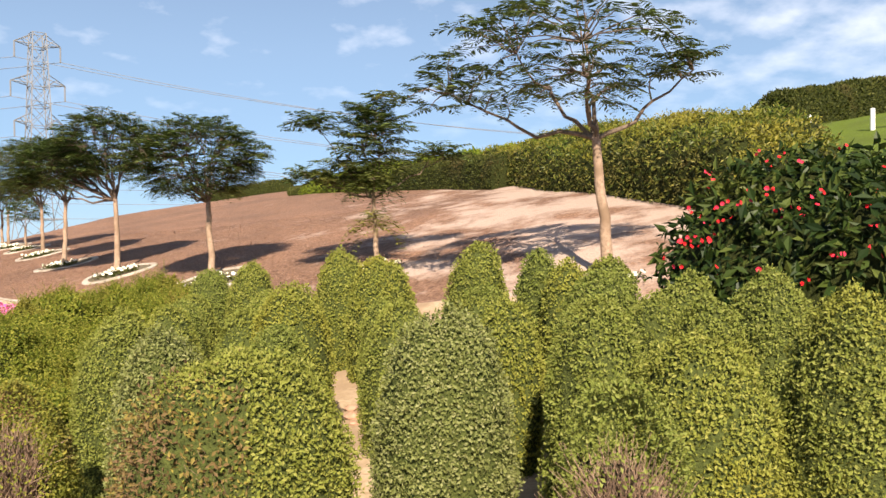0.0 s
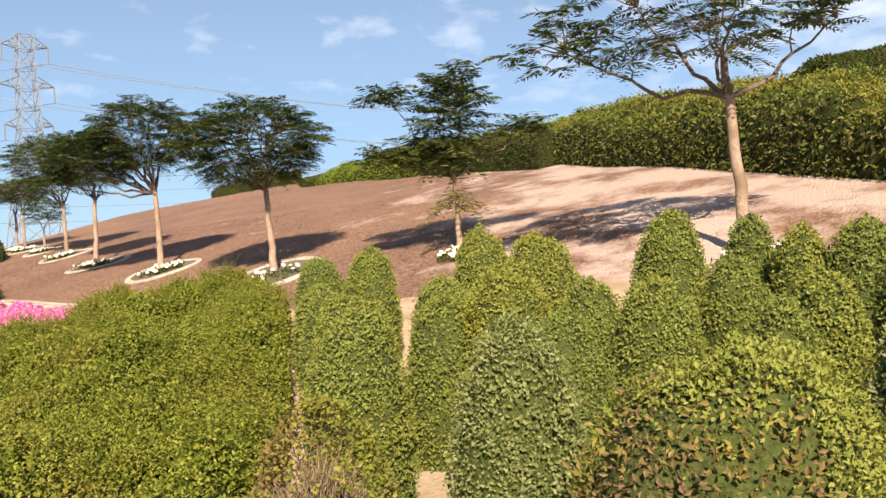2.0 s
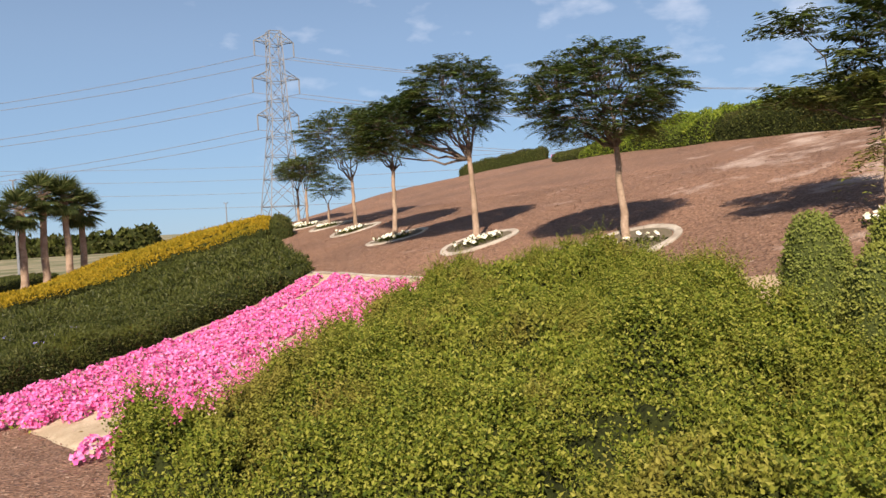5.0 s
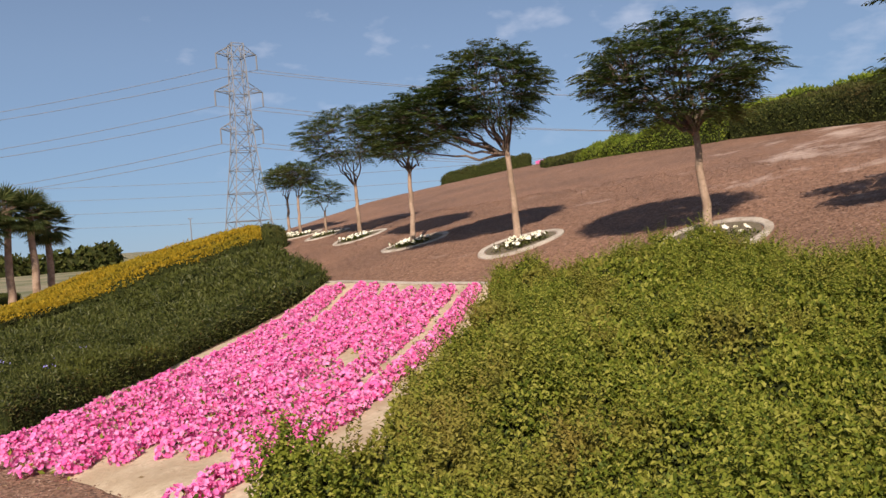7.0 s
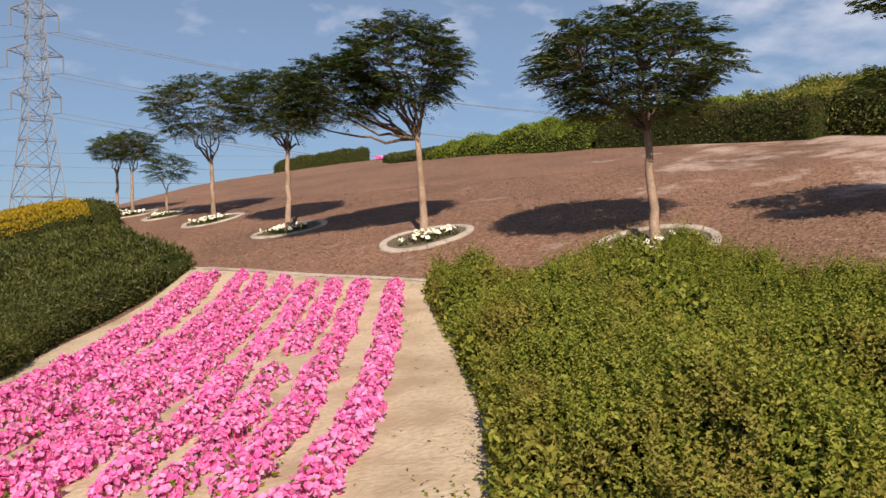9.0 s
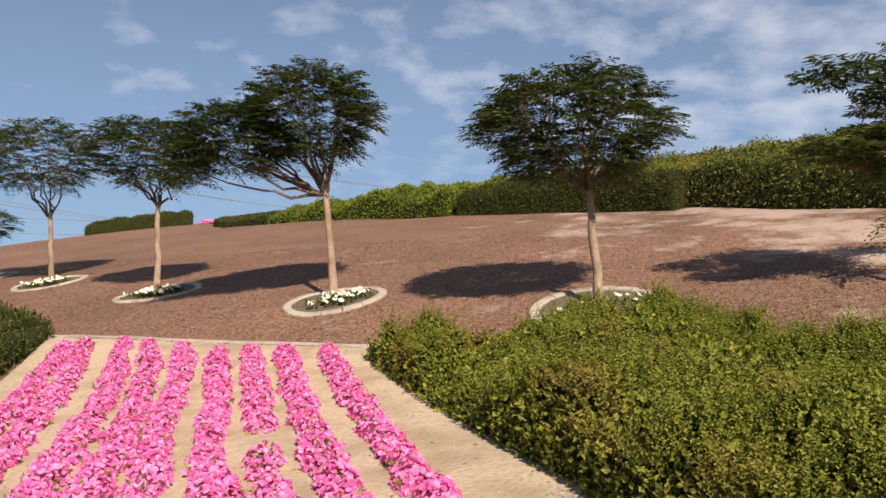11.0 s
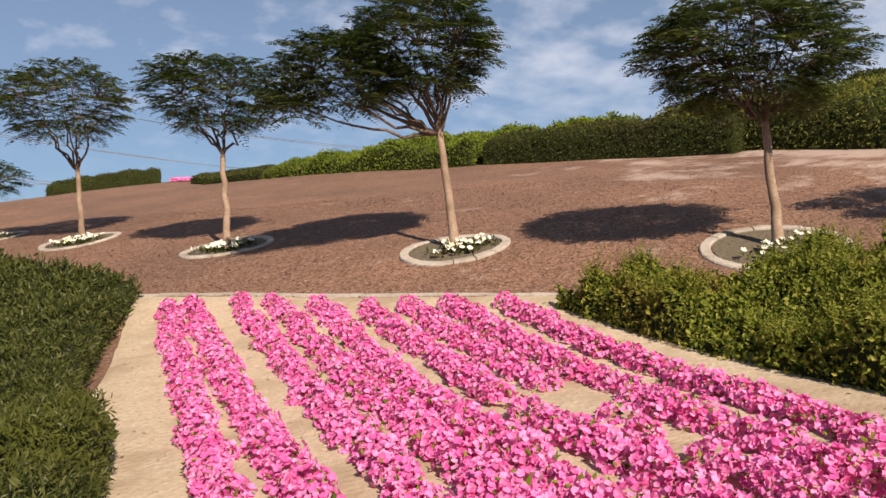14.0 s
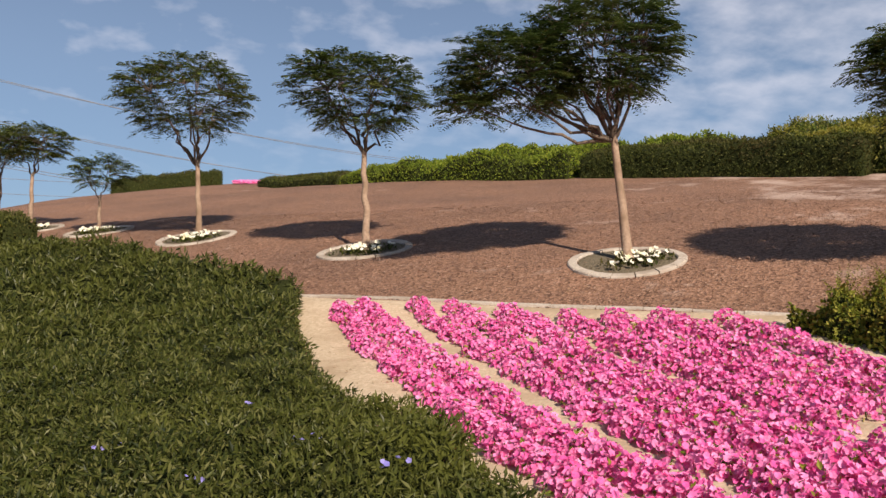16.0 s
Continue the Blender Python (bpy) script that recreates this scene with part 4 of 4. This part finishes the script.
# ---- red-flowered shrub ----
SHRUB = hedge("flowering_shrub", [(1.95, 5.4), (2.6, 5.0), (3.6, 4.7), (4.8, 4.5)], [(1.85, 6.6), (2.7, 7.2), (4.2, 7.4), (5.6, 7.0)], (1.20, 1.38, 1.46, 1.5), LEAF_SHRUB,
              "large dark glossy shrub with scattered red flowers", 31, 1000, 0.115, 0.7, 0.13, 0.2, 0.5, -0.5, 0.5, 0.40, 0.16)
SHRUB["category"] = "shrub"
rs = np.random.RandomState(77)
hv = np.array([v.co for v in SHRUB.children[0].data.vertices]) + np.array(SHRUB.location)
pick = hv[rs.choice(len(hv), 300)] + rs.normal(size=(300, 3)) * 0.08
pick = pick[pick[:, 2] > height(pick[:, 0], pick[:, 1]) + 0.55]
rp = np.repeat(pick, 2, 0) + rs.normal(size=(len(pick) * 2, 3)) * 0.022 + np.array((-0.06, -0.13, 0.05))
rv, rf = blossoms(rp, rs.normal(size=rp.shape) * 0.5 + np.array((-0.3, -0.8, 0.4)), 0.017, rs)
part_mesh("blossoms", raw("blossoms", local(rv, SHRUB), rf, PETAL_RED), SHRUB, "scarlet red flowers", "stuff")


# ---- white posts on the lawn ----
def marker_post(x, y):
    z = float(height(x, y))
    ob = thing("marker_post", (x, y, z), "short white painted post standing on the lawn", "post", "white posts on the lawn")
    v, f = limb_mesh([(0, 0, -0.1), (0, 0, 0.56), (0, 0, 0.585), (0, 0, 0.59)], (0.06, 0.06, 0.05, 0.002), 12)
    part_mesh("shaft", raw("shaft", v, f, WHITEPAINT), ob)


for x, y in ((10.95, 20.7), (11.32, 20.6), (12.4, 20.0), (10.2, 22.6)):
    marker_post(x, y)


# ---- pylon and wires ----
def bars(pairs, radius):
    vs, fs, c = [], [], 0
    for a, b in pairs:
        v, f = limb_mesh([a, b], (radius, radius), 4)
        vs.append(v)
        fs.append(f + c)
        c += len(v)
    return np.concatenate(vs), np.concatenate(fs)


PYLON = np.array((-82.5, 166.6, -1.0))


def pylon():
    ob = thing("pylon", PYLON, "tall grey steel lattice power pylon", "pylon")
    turn = 0.75
    c, s = math.cos(turn), math.sin(turn)
    at = lambda u, v, z: np.array((u * c - v * s, u * s + v * c, z))
    half = lambda z: float(np.interp(z, (0, 24, 45), (4.6, 2.0, 1.3)))
    levels = [0, 7, 13, 18, 22, 26, 30, 34, 38, 42, 45]
    for su, sv in ((1, 1), (1, -1), (-1, 1), (-1, -1)):
        v, f = limb_mesh([at(su * half(z), sv * half(z), z) for z in levels], np.full(len(levels), 0.14), 4)
        part_mesh("leg", raw("leg", v, f, STEEL), ob)
    lat = []
    for z0, z1 in zip(levels, levels[1:]):
        h0, h1 = half(z0), half(z1)
        q0 = [at(*p, z0) for p in ((h0, h0), (-h0, h0), (-h0, -h0), (h0, -h0))]
        q1 = [at(*p, z1) for p in ((h1, h1), (-h1, h1), (-h1, -h1), (h1, -h1))]
        for k in range(4):
            j = (k + 1) % 4
            lat += [(q0[k], q1[j]), (q0[j], q1[k]), (q1[k], q1[j])]
    v, f = bars(lat, 0.085)
    part_mesh("bracing", raw("bracing", v, f, STEEL), ob, "crossed steel braces", "stuff")
    ends = []
    for z, w in ((42.5, 4.4), (34.5, 5.2), (26.5, 4.6)):
        for sg in (-1, 1):
            h = half(z)
            tip = at(sg * w, 0, z + 0.4)
            arm = []
            for sv in (-1, 1):
                arm += [(at(sg * h, sv * h, z), tip), (at(sg * h, sv * h, z + 2.0), tip), (at(sg * h, sv * h, z), at(sg * (h + w) / 2, sv * h / 2, z + 1.2))]
            v, f = bars(arm[:1], 0.10)
            cross_arm = part_mesh("cross_arm", raw("cross_arm", v, f, STEEL), ob)
            for strut in arm[1:]:
                v, f = bars([strut], 0.10)
                part_mesh("strut", raw("strut", v, f, STEEL), cross_arm)
            low = tip - np.array((0, 0, 3.2))
            v, f = limb_mesh([tip, low], (0.16, 0.16), 6)
            part_mesh("insulator", raw("insulator", v, f, STEEL), cross_arm, "hanging insulator string")
            ends.append(low + PYLON)
    return ends


for k, p in enumerate(pylon()):
    for far, sag in ((np.array((-235.0, -42.0, 0.0)), 9.0), (np.array((240.0, 95.0, -2.0)), 10.0)):
        q = p + far
        t = np.linspace(0, 1, 25)[:, None]
        pts = p * (1 - t) + q * t - np.array((0, 0, 1.0)) * sag * 4 * t * (1 - t)
        v, f = limb_mesh(pts, np.full(25, 0.06), 4)
        wire = tagged(new("power_wire", raw("power_wire", v - p, f, STEEL)), "thin grey overhead power wire from the pylon", "wire", "overhead wires")
        wire.location = p
for k in range(4):
    a = np.array((-330.0, 260.0 + 6 * k, 19.0 + 5.5 * k))
    b = np.array((170.0, 330.0 + 6 * k, 19.0 + 5.5 * k))
    t = np.linspace(0, 1, 25)[:, None]
    pts = a * (1 - t) + b * t - np.array((0, 0, 1.0)) * 10 * 4 * t * (1 - t)
    v, f = limb_mesh(pts, np.full(25, 0.08), 4)
    wire = tagged(new("power_wire", raw("power_wire", v - a, f, STEEL)), "thin grey overhead wire of a farther line", "wire", "overhead wires")
    wire.location = a


# ---- palms and the far land ----
def fan_palm(x, y, tall, seed):
    rng = np.random.RandomState(seed)
    z0 = float(height(x, y))
    ob = thing("fan_palm", (x, y, z0), "fan palm with a rough grey-brown trunk", "palm tree", "row of palms")
    top = np.array((x + rng.normal() * 0.1, y, z0 + tall))
    v, f = limb_mesh(bow(np.array((x, y, z0 - 0.1)), top, 9, 0, rng, 0.03), np.linspace(0.24, 0.17, 9) + np.array((0.1, 0.02, 0, 0, 0, 0, 0, 0.05, 0.04)), 9)
    part_mesh("trunk", raw("trunk", local(v, ob), f, BARK, True), ob, "rough grey-brown trunk")
    n = 46
    ang = np.arange(n) * 2.4
    el = np.linspace(1.3, -0.9, n) + rng.normal(size=n) * 0.1
    d = np.stack([np.cos(ang) * np.cos(el), np.sin(ang) * np.cos(el), np.sin(el)], -1)
    hub = top + d * 0.75
    side = unit(np.cross(d, np.array((0, 0, 1.0)) + 0 * d))
    vs = []
    for k in range(13):
        a = (k - 6) / 6 * 1.25
        ax = d * math.cos(a) + side * math.sin(a) + np.array((0, 0, -0.15 - 0.15 * abs(a)))
        bv, _ = blades(hub, ax, np.cross(side, d), np.full(n, 1.0), np.full(n, 0.10), 0.2)
        vs.append(bv)
    bv = np.concatenate(vs)
    part_mesh("fronds", raw("fronds", local(bv, ob), np.arange(len(bv)).reshape(-1, 4), LEAF_PALM), ob, "fan leaves, the lowest ones dried", "stuff")
    sv, sf = bars([(top, h) for h in hub], 0.018)
    part_mesh("stalks", raw("stalks", local(sv, ob), sf, DRYTWIG), ob, "dry leaf stalks", "stuff")


for k, (x, y, h) in enumerate(((-41.5, 37.6, 5.6), (-39.9, 39.9, 5.4), (-39.4, 41.9, 6.0), (-39.0, 43.2, 6.9), (-38.3, 44.4, 6.7), (-38.8, 46.4, 6.0))):
    fan_palm(x, y, h - 0.7, 400 + k)


def street_lamp(x, y, tall):
    z = float(height(x, y))
    ob = thing("street_lamp", (x, y, z), "tall thin grey street lamp far off", "street lamp", "far street lamps")
    v, f = limb_mesh([(0, 0, -0.2), (0, 0, tall * 0.5), (0, 0, tall)], (0.16, 0.12, 0.08), 6)
    pole = part_mesh("pole", raw("pole", v, f, STEEL), ob)
    v, f = limb_mesh([(-0.4, 0, tall + 0.05), (0, 0, tall - 0.05), (0.4, 0, tall + 0.05)], (0.09, 0.06, 0.09), 6)
    part_mesh("lamp_head", raw("lamp_head", v, f, STEEL), pole)


for x, y, h in ((-68.8, 73.9, 10.0), (-78.3, 134.3, 8.5)):
    street_lamp(x, y, h)
wall = thing("low_wall", (-39.5, 36.0, -2.2), "low whitewashed wall along the foot of the palms", "wall")
v, f = [], []
for k in range(9):
    a, b = np.array((-47.0, 29.5)) + np.array((1.38, 1.16)) * k, np.array((-47.0, 29.5)) + np.array((1.38, 1.16)) * (k + 0.97)
    side = np.array((-0.11, 0.13))
    q = [(*(a - side), -2.4), (*(a - side), -1.72), (*(a + side), -1.72), (*(a + side), -2.4), (*(b - side), -2.4), (*(b - side), -1.72), (*(b + side), -1.72), (*(b + side), -2.4)]
    f = np.array([(0, 1, 5, 4), (1, 2, 6, 5), (2, 3, 7, 6), (0, 3, 2, 1), (4, 5, 6, 7)])
    part_mesh("wall_block", raw("wall_block", local(np.array(q), wall), f, WHITEPAINT), wall)
hedge("far_trees", [(-160.0, 110.0), (-140.0, 134.0), (-122.0, 152.0), (-112.0, 162.0)], [(-164.0, 116.0), (-144.0, 140.0), (-126.0, 158.0), (-114.0, 166.0)], 3.2, LEAF_DARK,
      "dark row of distant trees behind the palms", 41, 4.0, 1.3, 2.0, 0.9, 2.0, 0.4, 0.4, 0.9, 0.7, 0.8)
hedge("hedge", [(-41.0, 33.5), (-48.0, 48.0), (-54.0, 62.0)], [(-44.0, 32.5), (-51.0, 47.0), (-57.0, 61.0)], 0.7, LEAF_DARK,
      "low dark hedge strip below the palms", 42, 160, 0.14, 0.2, 0.05, 0.6)


# ---- pink patch and violet flowers far off ----
patch = thing("flower_bed", (-9.5, 57.3, float(height(-9.5, 57.3))), "far bed of pink flowers at the crest", "flower bed")
rq = np.random.RandomState(91)
qx, qy = rq.uniform(-10.4, -8.7, 500), rq.uniform(56.9, 57.8, 500)
qv, qf = blossoms(np.stack([qx, qy, height(qx, qy) + rq.uniform(0.08, 0.22, 500)], -1), rq.normal(size=(500, 3)) * 0.3 + np.array((0, -0.7, 0.7)), 0.075, rq)
part_mesh("blossoms", raw("blossoms", local(qv, patch), qf, PETAL_PINK), patch, "", "stuff")
for k, (x, y) in enumerate(((-13.6, 12.9), (-13.2, 12.2), (-12.7, 12.6), (-13.4, 11.9), (-14.2, 13.4), (-12.9, 13.4), (-12.4, 12.1))):
    c = np.array((x, y, float(height(x, y)) + 0.54))
    sprig = thing("violet_flower", c, "small violet flower standing out of the dark hedge", "flower", "violet flowers on the hedge")
    fp = c + rq.normal(size=(5, 3)) * np.array((0.03, 0.03, 0.012))
    fv, ff = blossoms(fp, rq.normal(size=(5, 3)) * 0.5 + np.array((0, -0.4, 0.8)), 0.013, rq)
    part_mesh("blossom", raw("blossom", local(fv, sprig), ff, PETAL_VIOLET), sprig)
    sv, sf = bars([(c - np.array((0, 0, 0.10)), c)], 0.003)
    part_mesh("stem", raw("stem", local(sv, sprig), sf, LEAF_DARK), sprig)

# ---- loose bark chips and litter ----
def litter(name, x, y, size, mat, label, rng):
    n = len(x)
    p = np.stack([x, y, height(x, y) + 0.006], -1)
    a = rng.uniform(0, 6.28, n)
    ax = np.stack([np.cos(a), np.sin(a), rng.normal(size=n) * 0.12], -1)
    L = size * rng.uniform(0.5, 1.5, n)
    v, f = blades(p, ax, ground_normal(x, y) + rng.normal(size=(n, 3)) * 0.12, L, L * rng.uniform(0.25, 0.6, n), 0.1)
    o = np.array((float(x.mean()), float(y.mean()), 0.0))
    ob = new(name, raw(name, v - o, f, mat))
    ob.location = o
    return tagged(ob, label, "litter", kind="stuff")


rc = np.random.RandomState(95)
cs, cn = rc.uniform(2, 28, 50000), rc.uniform(9.2, 18, 50000)
keep = cs * DX + cn * DY < -1.5 + rc.normal(size=len(cs)) * 1.5
cs, cn = cs[keep], cn[keep]
litter("bark_chips", cs * DX + cn * DY, cs * DY - cn * DX, 0.045, CHIP, "loose brown bark chips strewn over the slope", rc)
cs, cn = rc.uniform(5, 24, 22000), rc.uniform(-0.5, 2.3, 22000)
litter("bark_chips", cs * DX + cn * DY, cs * DY - cn * DX, 0.035, CHIP, "loose brown bark chips along the path", rc)
lx, ly = rc.uniform(-11.9, -6.9, 900), rc.uniform(8.5, 18, 900)
litter("dry_leaves", lx, ly, 0.035, DRYLEAF, "dry fallen leaves on the sand", rc).location.z += 0.03


# ---- edging, hoses and stones ----
def tube(name, pts, radius, mat, label, category, sides=6):
    pts = np.array(pts, float)
    t = np.linspace(0, 1, len(pts))
    u = np.linspace(0, 1, len(pts) * 6)
    x, y = np.interp(u, t, pts[:, 0]), np.interp(u, t, pts[:, 1])
    x = x + 0.04 * np.sin(u * 23)
    z = height(x, y) + 0.03 + radius
    v, f = limb_mesh(np.stack([x, y, z], -1), np.full(len(u), radius), sides)
    o = v.mean(0)
    ob = new(name, raw(name, v - o, f, mat, True))
    ob.location = o
    return tagged(ob, label, category)


RUBBER = grain_material("black_hose", (0.012, 0.012, 0.012), (0.03, 0.028, 0.025), 30.0, 0.6, 0.001)
tube("drip_hose", [(-2.05, 4.75), (-2.3, 5.6), (-2.55, 6.8), (-2.9, 8.2), (-3.2, 9.8)], 0.005, RUBBER, "thin black drip hose on the sand between hedge and bushes", "hose")
tube("drip_hose", [(-1.55, 3.1), (-1.62, 3.9), (-1.5, 4.6)], 0.005, RUBBER, "thin black drip hose on the sand among the bushes", "hose")


def edging(start, end, count):
    a, b = np.array(start), np.array(end)
    o = (a + b) / 2
    ob = thing("bed_edging", (o[0], o[1], float(height(o[0], o[1]))), "low weathered concrete edging between sand and mulch", "edging")
    side = np.array((b[1] - a[1], a[0] - b[0])) / np.linalg.norm(b - a)
    rng = np.random.RandomState(5)
    for k in range(count):
        p0, p1 = a + (b - a) * ((k + 0.01) / count), a + (b - a) * ((k + 0.99) / count)
        up = 0.022 + rng.uniform(-0.006, 0.006)
        vs = []
        for q in (p0, p1):
            for off, z in ((-0.04, -0.08), (-0.035, up), (0.035, up), (0.04, -0.08)):
                c = q + side * off
                vs.append((c[0], c[1], float(height(c[0], c[1])) + z))
        f = [(0, 1, 5, 4), (1, 2, 6, 5), (2, 3, 7, 6), (0, 3, 2, 1), (4, 5, 6, 7)]
        part_mesh("kerb_stone", raw("kerb_stone", local(np.array(vs), ob), np.array(f), CONCRETE), ob)


edging((-11.85, 20.15), (-7.0, 15.75), 12)


def stone(x, y, r, seed):
    rng = np.random.RandomState(seed)
    bm = bmesh.new()
    bmesh.ops.create_icosphere(bm, subdivisions=2, radius=r)
    for w in bm.verts:
        w.co = Vector((w.co.x * 1.2, w.co.y * 0.9, w.co.z * 0.6)) * (1 + rng.normal() * 0.06)
    me = bpy.data.meshes.new("stone")
    bm.to_mesh(me)
    bm.free()
    me.materials.append(BRICKISH)
    ob = new("stone", me)
    ob.location = (x, y, float(height(x, y)) + 0.03 + r * 0.35)
    tagged(ob, "small reddish stone lying on the sand", "stone", "stones in the gap")


BRICKISH = grain_material("reddish_stone", (0.30, 0.17, 0.11), (0.46, 0.30, 0.22), 18.0, 0.9, 0.006)
for k, (x, y, r) in enumerate(((-0.74, 6.55, 0.06), (-0.68, 6.75, 0.045), (-0.79, 6.85, 0.05), (-0.35, 3.75, 0.045), (-0.71, 6.35, 0.035))):
    stone(x, y, r, 500 + k)
